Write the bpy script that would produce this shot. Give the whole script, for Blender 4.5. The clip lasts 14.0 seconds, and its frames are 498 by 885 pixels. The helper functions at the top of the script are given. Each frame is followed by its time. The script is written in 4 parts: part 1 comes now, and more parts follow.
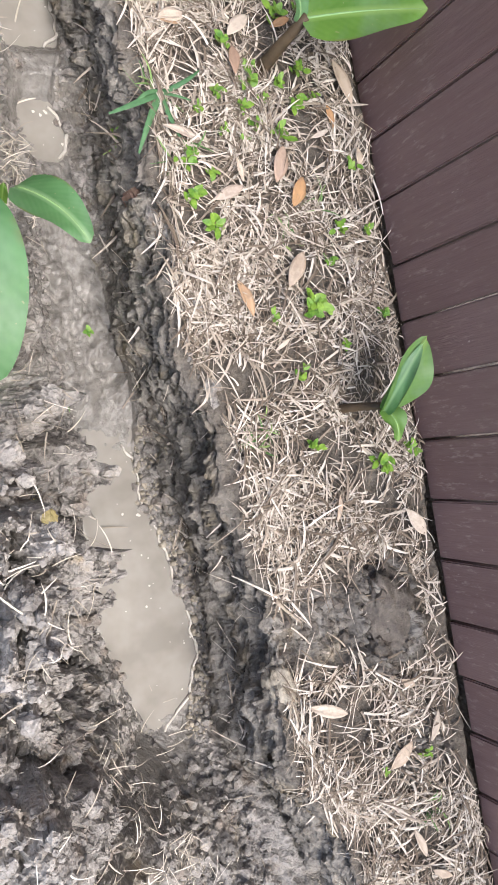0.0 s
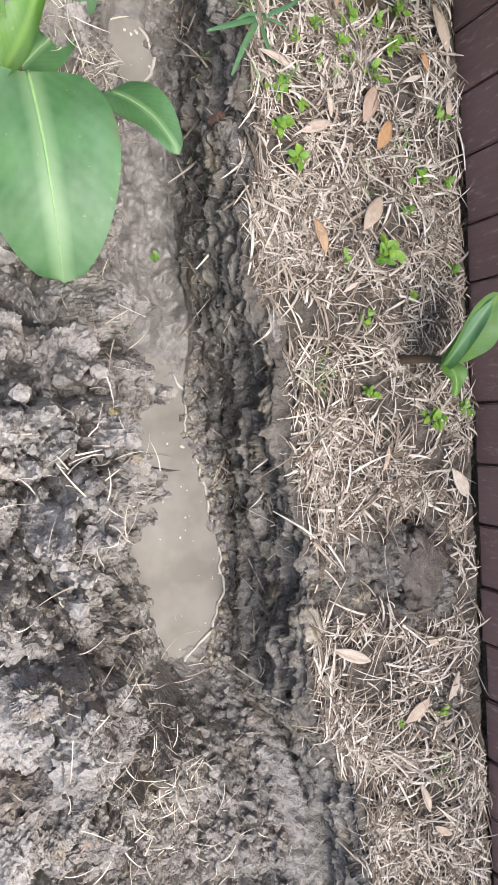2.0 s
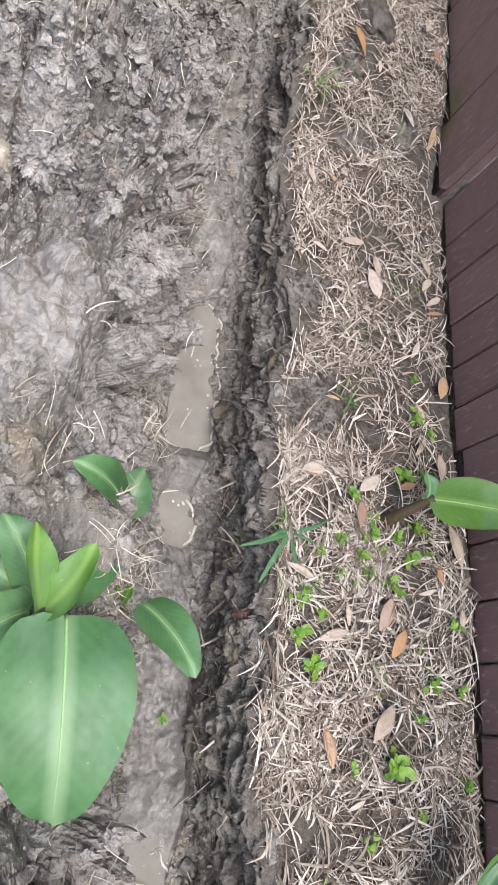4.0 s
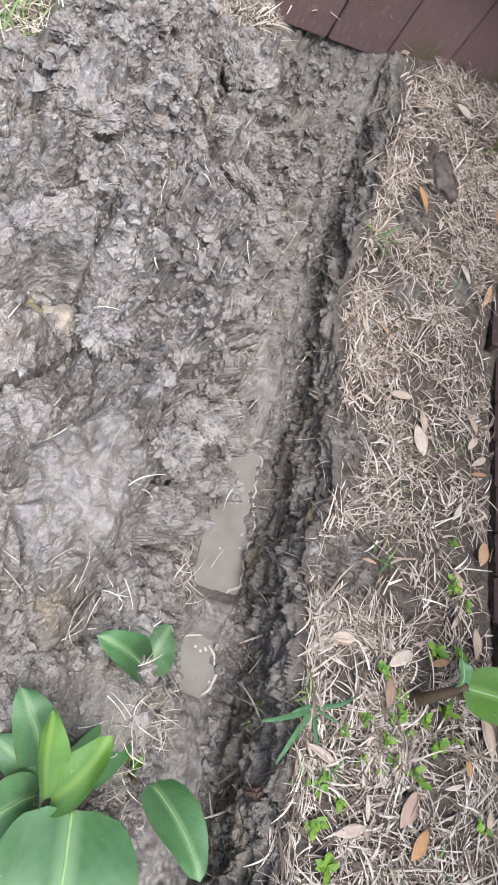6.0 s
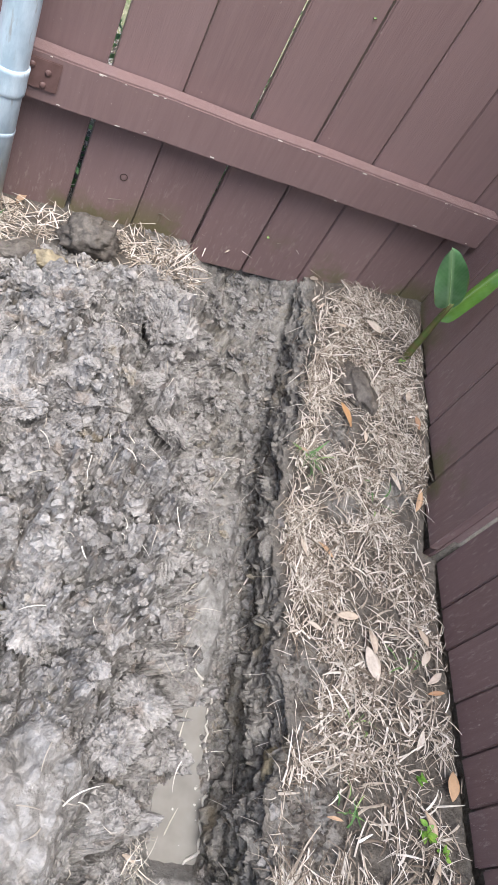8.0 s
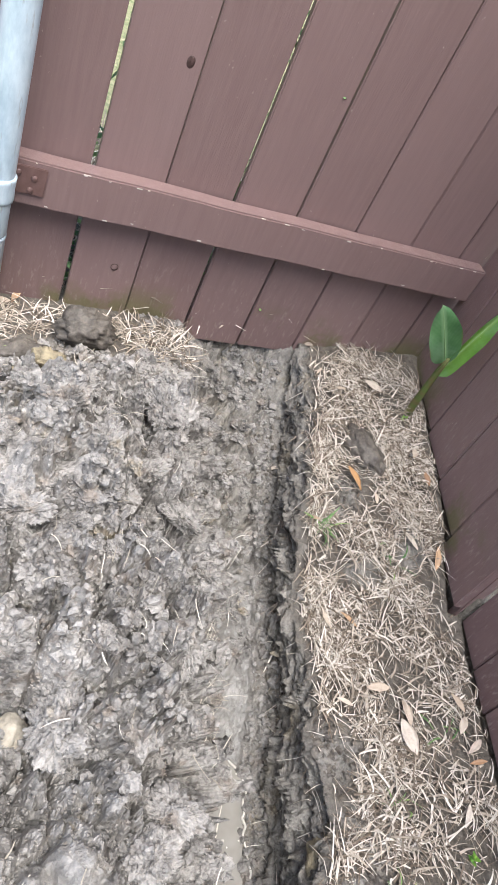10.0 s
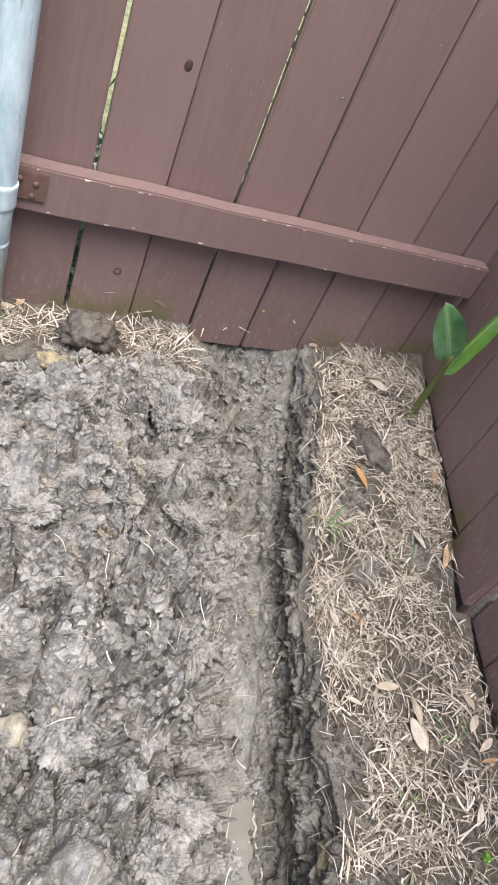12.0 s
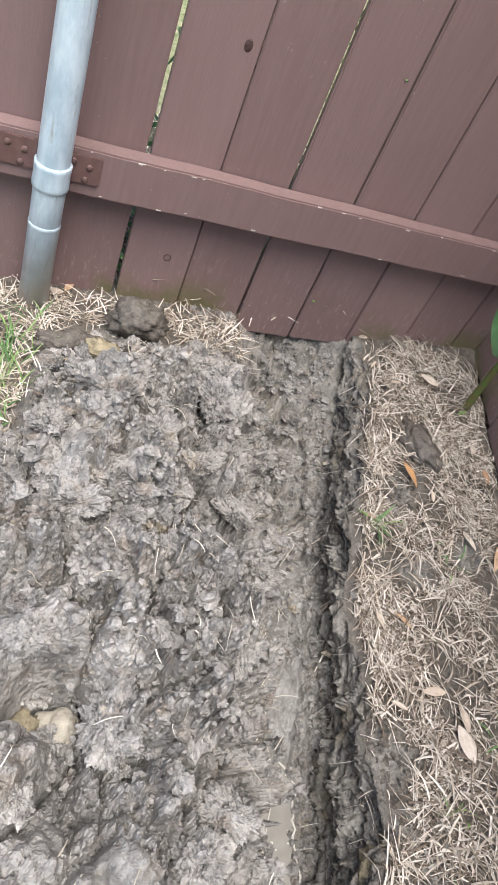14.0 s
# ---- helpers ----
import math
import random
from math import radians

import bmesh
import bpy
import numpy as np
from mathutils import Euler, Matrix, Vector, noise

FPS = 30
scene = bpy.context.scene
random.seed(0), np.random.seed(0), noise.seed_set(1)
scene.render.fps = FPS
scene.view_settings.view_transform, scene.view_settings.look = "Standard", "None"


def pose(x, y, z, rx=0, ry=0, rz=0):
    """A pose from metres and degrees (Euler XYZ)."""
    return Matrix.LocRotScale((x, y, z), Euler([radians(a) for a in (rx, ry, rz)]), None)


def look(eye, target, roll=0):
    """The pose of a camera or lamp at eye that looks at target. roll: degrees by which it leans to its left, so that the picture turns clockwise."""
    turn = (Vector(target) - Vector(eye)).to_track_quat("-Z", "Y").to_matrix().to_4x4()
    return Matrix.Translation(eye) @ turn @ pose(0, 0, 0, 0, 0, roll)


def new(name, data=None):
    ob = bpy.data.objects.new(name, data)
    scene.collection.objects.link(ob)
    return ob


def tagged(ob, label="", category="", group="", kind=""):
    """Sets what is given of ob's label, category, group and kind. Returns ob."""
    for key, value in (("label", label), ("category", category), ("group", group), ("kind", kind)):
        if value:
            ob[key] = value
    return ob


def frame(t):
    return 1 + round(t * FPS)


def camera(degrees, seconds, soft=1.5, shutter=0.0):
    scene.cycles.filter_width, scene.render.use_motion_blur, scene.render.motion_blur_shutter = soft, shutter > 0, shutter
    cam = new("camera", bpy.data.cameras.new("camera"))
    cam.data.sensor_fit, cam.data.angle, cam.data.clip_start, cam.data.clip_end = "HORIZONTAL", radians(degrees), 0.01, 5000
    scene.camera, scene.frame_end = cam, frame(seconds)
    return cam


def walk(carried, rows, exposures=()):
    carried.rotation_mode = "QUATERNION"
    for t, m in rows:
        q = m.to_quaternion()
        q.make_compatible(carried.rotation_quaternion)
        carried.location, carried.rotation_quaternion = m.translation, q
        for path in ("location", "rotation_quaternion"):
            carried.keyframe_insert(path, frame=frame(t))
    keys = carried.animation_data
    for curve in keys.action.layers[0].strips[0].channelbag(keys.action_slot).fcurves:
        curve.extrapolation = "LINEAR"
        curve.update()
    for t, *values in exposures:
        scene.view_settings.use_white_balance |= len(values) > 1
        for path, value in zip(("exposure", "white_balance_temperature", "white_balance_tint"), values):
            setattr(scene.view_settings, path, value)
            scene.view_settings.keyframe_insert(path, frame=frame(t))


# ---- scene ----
cam = camera(39.3, 14.0, soft=1.1)
PATH = [
    (0, (0.019, -0.081, 0.814), (0.917, -0.145, -0.971), 83.7),
    (0.5, (0.009, -0.123, 0.807), (0.887, -0.319, -0.979), 91.4),
    (1, (-0.003, -0.137, 0.807), (0.879, -0.373, -0.973), 94.6),
    (1.5, (-0.013, -0.14, 0.807), (0.857, -0.354, -0.981), 96.2),
    (2, (-0.028, -0.136, 0.796), (0.812, -0.248, -1.016), 93.5),
    (2.5, (-0.024, -0.098, 0.808), (0.784, -0.027, -1.021), 83.9),
    (3, (-0.03, -0.039, 0.815), (0.762, 0.315, -0.986), 68.0),
    (3.5, (-0.026, 0.041, 0.847), (0.732, 0.632, -0.907), 57.6),
    (4, (-0.039, 0.103, 0.847), (0.681, 0.835, -0.869), 53.5),
    (4.2, (-0.045, 0.117, 0.853), (0.649, 0.887, -0.857), 52.4),
    (6.3, (-0.076, 0.235, 0.879), (0.498, 1.171, -0.793), 47.8),
    (6.5, (-0.076, 0.243, 0.885), (0.498, 1.206, -0.771), 47.0),
    (7, (-0.092, 0.264, 0.894), (0.489, 1.315, -0.705), 44.6),
    (7.5, (-0.098, 0.302, 0.919), (0.484, 1.457, -0.606), 41.5),
    (8, (-0.106, 0.354, 0.928), (0.476, 1.626, -0.502), 37.7),
    (8.5, (-0.116, 0.382, 0.929), (0.514, 1.713, -0.424), 35.7),
    (9, (-0.12, 0.384, 0.933), (0.476, 1.743, -0.408), 33.9),
    (9.2, (-0.121, 0.384, 0.935), (0.454, 1.751, -0.406), 32.9),
    (11.3, (-0.104, 0.387, 0.948), (0.392, 1.792, -0.386), 27.4),
    (11.5, (-0.101, 0.385, 0.946), (0.391, 1.793, -0.386), 27.3),
    (12, (-0.107, 0.377, 0.941), (0.383, 1.777, -0.4), 27.9),
    (12.5, (-0.116, 0.375, 0.924), (0.364, 1.767, -0.43), 28.1),
    (13, (-0.119, 0.385, 0.925), (0.339, 1.766, -0.448), 27.9),
    (13.5, (-0.117, 0.386, 0.923), (0.313, 1.763, -0.462), 27.8),
    (14, (-0.128, 0.402, 0.917), (0.282, 1.776, -0.477), 27.7),
]
walk(cam, [(t, look(eye, target, roll)) for t, eye, target, roll in PATH], [(0.0, 1.24, 6400, 10), (0.5, 1.12, 6400, 10), (1.0, 1.08, 6400, 10), (2.0, 1.04, 6350, 10), (3.0, 1.0, 6300, 11), (4.0, 1.0, 6150, 11), (6.5, 0.95, 6000, 10), (9.0, 1.28, 6000, 8), (11.5, 1.16, 6250, 6), (14.0, 1.05, 6200, 7)])

# ---- light ----
SUN_ELEV, SUN_AZ = radians(70), radians(172)
world = bpy.data.worlds.new("overcast")
scene.world = world
world.use_nodes = True
wn = world.node_tree.nodes
sky = wn.new("ShaderNodeTexSky")
sky.sky_type, sky.sun_disc = "NISHITA", False
sky.sun_elevation, sky.sun_rotation = SUN_ELEV, SUN_AZ
sky.air_density, sky.dust_density = 1.0, 4.0
wn["Background"].inputs[1].default_value = 0.14
world.node_tree.links.new(sky.outputs[0], wn["Background"].inputs[0])
sun = new("sun", bpy.data.lights.new("sun", "SUN"))
sun.data.energy, sun.data.angle, sun.data.color = 2.2, radians(50), (1.0, 0.97, 0.93)
sun.rotation_euler = Vector((-math.sin(SUN_AZ) * math.cos(SUN_ELEV), -math.cos(SUN_AZ) * math.cos(SUN_ELEV), -math.sin(SUN_ELEV))).to_track_quat("-Z", "Y").to_euler()


# ---- materials ----
class Nodes:
    """Short hand for a node material."""

    def __init__(self, name, rough=0.6, spec=0.5):
        self.mat = bpy.data.materials.new(name)
        self.mat.use_nodes = True
        self.tree = self.mat.node_tree
        self.bsdf = self.tree.nodes["Principled BSDF"]
        self.bsdf.inputs["Roughness"].default_value = rough
        self.bsdf.inputs["Specular IOR Level"].default_value = spec
        self.pos = self.add("ShaderNodeNewGeometry").outputs["Position"]

    def add(self, kind):
        return self.tree.nodes.new(kind)

    def link(self, a, b):
        if isinstance(a, bpy.types.NodeSocket):
            self.tree.links.new(a, b)
        else:
            b.default_value = a

    def set(self, name, value):
        self.link(value, self.bsdf.inputs[name])

    def scaled(self, x, y, z, source=None):
        m = self.add("ShaderNodeVectorMath")
        m.operation = "MULTIPLY"
        self.link(source or self.pos, m.inputs[0])
        m.inputs[1].default_value = (x, y, z)
        return m.outputs[0]

    def noise(self, scale, detail=4, rough=0.55, at=None, out=0, distort=0.0):
        n = self.add("ShaderNodeTexNoise")
        n.inputs["Scale"].default_value, n.inputs["Detail"].default_value = scale, detail
        n.inputs["Roughness"].default_value, n.inputs["Distortion"].default_value = rough, distort
        self.link(at or self.pos, n.inputs["Vector"])
        return n.outputs[out]

    def voronoi(self, scale, at=None, feature="F1", out="Distance"):
        n = self.add("ShaderNodeTexVoronoi")
        n.feature = feature
        n.inputs["Scale"].default_value = scale
        self.link(at or self.pos, n.inputs["Vector"])
        return n.outputs[out]

    def add_vec(self, vector, amount):
        m = self.add("ShaderNodeVectorMath")
        m.operation = "MULTIPLY_ADD"
        self.link(vector, m.inputs[0])
        m.inputs[1].default_value = (amount, amount, amount)
        self.link(self.pos, m.inputs[2])
        return m.outputs[0]

    def ramp(self, value, *stops):
        n = self.add("ShaderNodeValToRGB")
        e = n.color_ramp.elements
        while len(e) < len(stops):
            e.new(0.5)
        for s, (p, c) in zip(e, stops):
            s.position = p
            s.color = (c, c, c, 1) if isinstance(c, (int, float)) else (*c, 1)
        self.link(value, n.inputs[0])
        return n.outputs[0]

    def mix(self, fac, a, b, blend="MIX"):
        n = self.add("ShaderNodeMix")
        n.data_type, n.blend_type = "RGBA", blend
        for socket, v in zip((n.inputs[0], n.inputs[6], n.inputs[7]), (fac, a, b)):
            self.link((*v, 1) if isinstance(v, tuple) else v, socket)
        return n.outputs[2]

    def math(self, op, a, b=0.0):
        n = self.add("ShaderNodeMath")
        n.operation = op
        self.link(a, n.inputs[0])
        self.link(b, n.inputs[1])
        return n.outputs[0]

    def attr(self, name):
        n = self.add("ShaderNodeAttribute")
        n.attribute_name = name
        return n.outputs["Fac"]

    def bump(self, height, strength=0.5, distance=0.01, under=None):
        n = self.add("ShaderNodeBump")
        n.inputs["Strength"].default_value, n.inputs["Distance"].default_value = strength, distance
        self.link(height, n.inputs["Height"])
        if under:
            self.link(under, n.inputs["Normal"])
        self.link(n.outputs[0], self.bsdf.inputs["Normal"])
        return n.outputs[0]


def ground_material():
    m = Nodes("wet_clay_soil", 0.55, 0.36)
    big, mid, fine = m.noise(9, 5), m.noise(38, 6, 0.65), m.noise(240, 4, 0.7)
    clay = m.mix(m.ramp(mid, (0.32, 0.0), (0.68, 1.0)), (0.185, 0.168, 0.152), (0.335, 0.313, 0.29))
    clay = m.mix(m.ramp(fine, (0.42, 0.0), (0.66, 0.5)), clay, (0.405, 0.378, 0.35))
    # dark specks put the shade of small holes into the colour
    clay = m.mix(m.ramp(m.noise(70, 4, 0.65), (0.36, 0.75), (0.47, 0.0)), clay, (0.075, 0.067, 0.06))
    clay = m.mix(m.ramp(m.noise(14, 4, 0.6, m.scaled(1, 1, 2)), (0.62, 0.0), (0.74, 0.55)), clay, (0.38, 0.30, 0.18))
    clay = m.mix(m.ramp(big, (0.34, 0.45), (0.48, 0.0)), clay, (0.095, 0.086, 0.078))
    clay = m.mix(m.ramp(m.noise(11, 3, 0.5, m.scaled(1.3, 1, 1)), (0.66, 0.0), (0.76, 0.25)), clay, (0.22, 0.225, 0.235))
    patch = m.noise(17, 5, 0.65, m.scaled(1, 1, 1.1))
    clay = m.mix(m.ramp(patch, (0.54, 0.0), (0.64, 0.6)), clay, (0.45, 0.418, 0.384))
    clay = m.mix(m.ramp(patch, (0.34, 0.5), (0.44, 0.0)), clay, (0.07, 0.062, 0.056))
    clay = m.mix(m.ramp(m.noise(21, 4, 0.6, m.scaled(1, 1.2, 1.4)), (0.56, 0.0), (0.66, 0.6)), clay, (0.215, 0.172, 0.136))
    clay = m.mix(m.ramp(m.noise(13, 4, 0.6, m.scaled(1.2, 1, 0.8)), (0.31, 0.65), (0.40, 0.0)), clay, (0.062, 0.058, 0.056))
    slick = m.mix(m.ramp(mid, (0.3, 0.0), (0.7, 1.0)), (0.125, 0.115, 0.103), (0.29, 0.272, 0.25))
    wet = m.attr("wet")
    mud = m.mix(wet, clay, slick)
    cut = m.noise(60, 5, 0.7, m.scaled(1, 0.22, 1))
    bank = m.mix(m.ramp(cut, (0.3, 0.0), (0.72, 1.0)), (0.075, 0.067, 0.059), (0.34, 0.312, 0.272))
    bank = m.mix(m.ramp(m.noise(11, 4, 0.6, m.scaled(1, 0.8, 1.6)), (0.56, 0.0), (0.70, 0.55)), bank, (0.30, 0.24, 0.15))
    mud = m.mix(m.attr("bank"), mud, bank)
    soil = m.mix(m.ramp(m.noise(60, 6, 0.7), (0.3, 0.0), (0.7, 1.0)), (0.055, 0.046, 0.037), (0.165, 0.143, 0.117))
    col = m.mix(m.attr("turf"), mud, soil)
    lawn = m.mix(m.ramp(m.noise(25, 6, 0.7), (0.35, 0.0), (0.65, 1.0)), (0.10, 0.14, 0.04), (0.38, 0.33, 0.20))
    col = m.mix(m.attr("lawn"), col, lawn)
    m.set("Base Color", col)
    gloss = m.ramp(mid, (0.3, 0.42), (0.7, 0.72))
    gloss = m.mix(wet, gloss, m.ramp(m.noise(24, 4), (0.38, 0.06), (0.62, 0.36)))
    gloss = m.mix(m.attr("turf"), gloss, (0.8, 0.8, 0.8))
    m.set("Roughness", gloss)
    h = m.math("ADD", m.noise(150, 3, 0.55), m.math("MULTIPLY", m.voronoi(120, m.add_vec(m.noise(90, 3, 0.6, None, 1), 0.012)), 0.5))
    h = m.math("ADD", h, m.math("MULTIPLY", m.voronoi(300, m.add_vec(m.noise(160, 3, 0.6, None, 1), 0.006)), 0.22))
    amount = m.math("SUBTRACT", 1.0, m.math("MULTIPLY", wet, 0.6))
    m.bump(m.math("MULTIPLY", h, amount), 0.7, 0.006)
    return m.mat


def water_material():
    m = Nodes("silty_water", 0.04, 0.5)
    m.set("Base Color", m.mix(m.ramp(m.noise(16, 3), (0.35, 0.0), (0.65, 1.0)), (0.245, 0.225, 0.198), (0.32, 0.298, 0.265)))
    m.bump(m.noise(40, 2), 0.04, 0.002)
    return m.mat


def paint_material(name, dark, light, worn, mossy=0.0):
    m = Nodes(name, 0.42, 0.45)
    rnd = m.add("ShaderNodeObjectInfo").outputs["Random"]
    tone = m.mix(rnd, dark, light)
    grain = m.noise(9, 5, 0.6, m.scaled(14, 14, 1))
    tone = m.mix(m.ramp(grain, (0.35, 0.0), (0.7, 0.32)), tone, worn)
    tone = m.mix(m.ramp(m.noise(7, 4), (0.5, 0.0), (0.75, 0.2)), tone, dark)
    flecks = m.ramp(m.noise(190, 3, 0.6, m.scaled(1, 1, 0.7)), (0.69, 0.0), (0.73, 0.8))
    flecks = m.math("MULTIPLY", flecks, m.ramp(m.noise(14, 3), (0.5, 0.0), (0.64, 1.0)))
    tone = m.mix(flecks, tone, (0.48, 0.42, 0.37))
    z = m.add("ShaderNodeSeparateXYZ")
    m.link(m.pos, z.inputs[0])
    low = m.ramp(z.outputs[2], (0.05, 1.0), (0.24, 0.0))
    scuff = m.math("MULTIPLY", low, m.ramp(m.noise(130, 4, 0.7, m.scaled(1, 1, 0.3)), (0.56, 0.0), (0.68, 0.6)))
    tone = m.mix(scuff, tone, (0.36, 0.30, 0.265))
    damp = m.math("MULTIPLY", m.ramp(z.outputs[2], (0.06, 1.0), (0.13, 0.0)), m.ramp(m.noise(6, 5, 0.65), (0.5, 0.0), (0.6, mossy)))
    tone = m.mix(damp, tone, (0.13, 0.125, 0.05))
    m.set("Base Color", tone)
    m.set("Roughness", m.ramp(m.noise(30, 4), (0.3, 0.34), (0.7, 0.55)))
    b = m.bump(m.noise(26, 6, 0.65, m.scaled(16, 16, 1.2)), 0.28, 0.003)
    return m.mat


def straw_material(name, dark, light, tips):
    m = Nodes(name, 0.6, 0.3)
    rnd = m.add("ShaderNodeNewGeometry").outputs["Random Per Island"]
    c = m.ramp(rnd, (0.0, dark), (0.2, dark), (0.5, light), (0.85, tips), (1.0, light))
    c = m.mix(m.ramp(m.noise(120, 3), (0.35, 0.35), (0.65, 0.0)), c, dark)
    m.set("Base Color", c)
    return m.mat


def leaf_material(name, low, high, vein, waxy=0.32):
    m = Nodes(name, waxy, 0.5)
    uv = m.add("ShaderNodeUVMap").outputs[0]
    sep = m.add("ShaderNodeSeparateXYZ")
    m.link(uv, sep.inputs[0])
    side = m.math("ABSOLUTE", m.math("SUBTRACT", sep.outputs[0], 0.5))
    run = m.math("SUBTRACT", sep.outputs[1], m.math("MULTIPLY", side, 0.75))
    ribs = m.math("SINE", m.math("MULTIPLY", run, 75.0))
    ribs01 = m.math("ADD", m.math("MULTIPLY", ribs, 0.5), 0.5)
    c = m.mix(m.ramp(m.noise(22, 4), (0.3, 0.0), (0.7, 1.0)), low, high)
    c = m.mix(m.ramp(m.noise(13, 4, 0.65, m.scaled(1, 0.5, 1)), (0.45, 0.0), (0.68, 0.45)), c, (0.27, 0.42, 0.27))
    c = m.mix(m.math("MULTIPLY", ribs01, 0.05), c, vein)
    c = m.mix(m.math("MULTIPLY", m.ramp(side, (0.44, 0.0), (0.50, 0.8)), m.ramp(m.noise(18, 3), (0.45, 0.0), (0.6, 1.0))), c, (0.22, 0.17, 0.06))
    c = m.mix(m.ramp(side, (0.0, 0.85), (0.045, 0.55), (0.10, 0.0)), c, vein)
    c = m.mix(m.ramp(m.noise(130, 2), (0.72, 0.0), (0.76, 0.5)), c, (0.42, 0.38, 0.22))
    m.set("Base Color", c)
    m.set("Roughness", m.ramp(m.noise(60, 3), (0.3, waxy), (0.7, waxy + 0.15)))
    m.bump(ribs01, 0.07, 0.001)
    t = m.add("ShaderNodeBsdfTranslucent")
    m.link(c, t.inputs[0])
    mixer = m.add("ShaderNodeMixShader")
    mixer.inputs[0].default_value = 0.4
    m.tree.links.new(m.bsdf.outputs[0], mixer.inputs[1])
    m.tree.links.new(t.outputs[0], mixer.inputs[2])
    m.tree.links.new(mixer.outputs[0], m.tree.nodes["Material Output"].inputs[0])
    return m.mat


def dry_leaf_material():
    m = Nodes("dry_leaf", 0.55, 0.35)
    rnd = m.add("ShaderNodeObjectInfo").outputs["Random"]
    c = m.ramp(rnd, (0.0, (0.46, 0.36, 0.27)), (0.4, (0.60, 0.52, 0.43)), (0.62, (0.50, 0.38, 0.28)), (0.8, (0.48, 0.27, 0.12)), (0.88, (0.34, 0.20, 0.13)), (1.0, (0.62, 0.55, 0.47)))
    c = m.mix(m.ramp(m.noise(70, 5, 0.65), (0.3, 0.5), (0.55, 0.0)), c, (0.26, 0.18, 0.125))
    m.set("Base Color", c)
    m.bump(m.noise(200, 4), 0.35, 0.002)
    return m.mat


def zinc_material():
    m = Nodes("galvanised_steel", 0.42, 0.5)
    c = m.mix(m.ramp(m.noise(14, 5, 0.65, m.scaled(3, 3, 1)), (0.35, 0.0), (0.65, 1.0)), (0.43, 0.535, 0.61), (0.66, 0.76, 0.83))
    c = m.mix(m.ramp(m.noise(30, 4, 0.6, m.scaled(3, 3, 0.5)), (0.6, 0.0), (0.7, 0.6)), c, (0.30, 0.27, 0.24))
    z = m.add("ShaderNodeSeparateXYZ")
    m.link(m.pos, z.inputs[0])
    splash = m.math("MULTIPLY", m.ramp(z.outputs[2], (0.06, 1.0), (0.2, 0.0)), m.ramp(m.noise(24, 4), (0.3, 0.4), (0.6, 1.0)))
    c = m.mix(splash, c, (0.50, 0.46, 0.41))
    m.set("Base Color", c)
    m.set("Metallic", 0.2)
    m.set("Roughness", m.ramp(m.noise(25, 4), (0.3, 0.3), (0.7, 0.55)))
    m.bump(m.noise(80, 4), 0.15, 0.002)
    return m.mat


def plain_material(name, a, b, scale, rough=0.6, bump=0.3):
    m = Nodes(name, rough, 0.4)
    m.set("Base Color", m.mix(m.ramp(m.noise(scale, 5, 0.65), (0.32, 0.0), (0.68, 1.0)), a, b))
    m.bump(m.noise(scale * 3, 5, 0.65), bump, 0.003)
    return m.mat


MUD = ground_material()
WATER = water_material()
PAINT = paint_material("brown_fence_paint", (0.186, 0.120, 0.112), (0.222, 0.146, 0.137), (0.272, 0.188, 0.176), 0.75)
DARK_PAINT = paint_material("dark_brown_fence_paint", (0.158, 0.096, 0.090), (0.196, 0.124, 0.116), (0.255, 0.176, 0.164))
STRAW = straw_material("dead_grass_straw", (0.15, 0.115, 0.085), (0.46, 0.39, 0.312), (0.82, 0.755, 0.67))
GREEN_BLADE = straw_material("green_grass", (0.08, 0.16, 0.05), (0.15, 0.27, 0.09), (0.30, 0.40, 0.14))
BROAD_BLADE = straw_material("broad_grass", (0.045, 0.12, 0.05), (0.07, 0.17, 0.075), (0.11, 0.23, 0.10))
ROOT = straw_material("root_fibre", (0.30, 0.26, 0.21), (0.54, 0.49, 0.41), (0.74, 0.69, 0.61))
LEAF = leaf_material("canna_leaf", (0.075, 0.20, 0.07), (0.14, 0.32, 0.12), (0.32, 0.50, 0.26), 0.34)
LEAF_BRIGHT = leaf_material("canna_young_leaf", (0.12, 0.27, 0.04), (0.19, 0.38, 0.06), (0.32, 0.50, 0.14), 0.38)
VEIN = plain_material("pale_leaf_rib", (0.22, 0.40, 0.15), (0.31, 0.48, 0.21), 60, 0.4, 0.1)
STEM = plain_material("canna_stem", (0.10, 0.16, 0.035), (0.16, 0.11, 0.05), 40)
SHEATH = plain_material("dark_sheath", (0.06, 0.042, 0.026), (0.13, 0.09, 0.05), 40)
WEED = plain_material("weed_leaf", (0.07, 0.19, 0.025), (0.25, 0.40, 0.055), 60, 0.45)
DRY = dry_leaf_material()
ZINC = zinc_material()
STONE = plain_material("clay_stone", (0.27, 0.235, 0.185), (0.47, 0.42, 0.34), 60, 0.7, 1.0)
OCHRE = plain_material("ochre_clay", (0.20, 0.165, 0.11), (0.38, 0.315, 0.20), 70, 0.6, 1.0)
YELLOW = plain_material("yellow_clay", (0.40, 0.33, 0.14), (0.58, 0.50, 0.26), 80, 0.6, 0.8)
BRICK = plain_material("red_brick", (0.115, 0.072, 0.055), (0.17, 0.11, 0.085), 50, 0.8, 0.5)
CLOD = plain_material("dark_mud_clod", (0.066, 0.055, 0.046), (0.18, 0.155, 0.13), 60, 0.55, 1.0)
# pale colour for foam flecks, paint chips and the modelled waterline highlight
PALE_MARK = plain_material("pale_marks", (0.50, 0.46, 0.40), (0.68, 0.64, 0.58), 90, 0.35, 0.2)
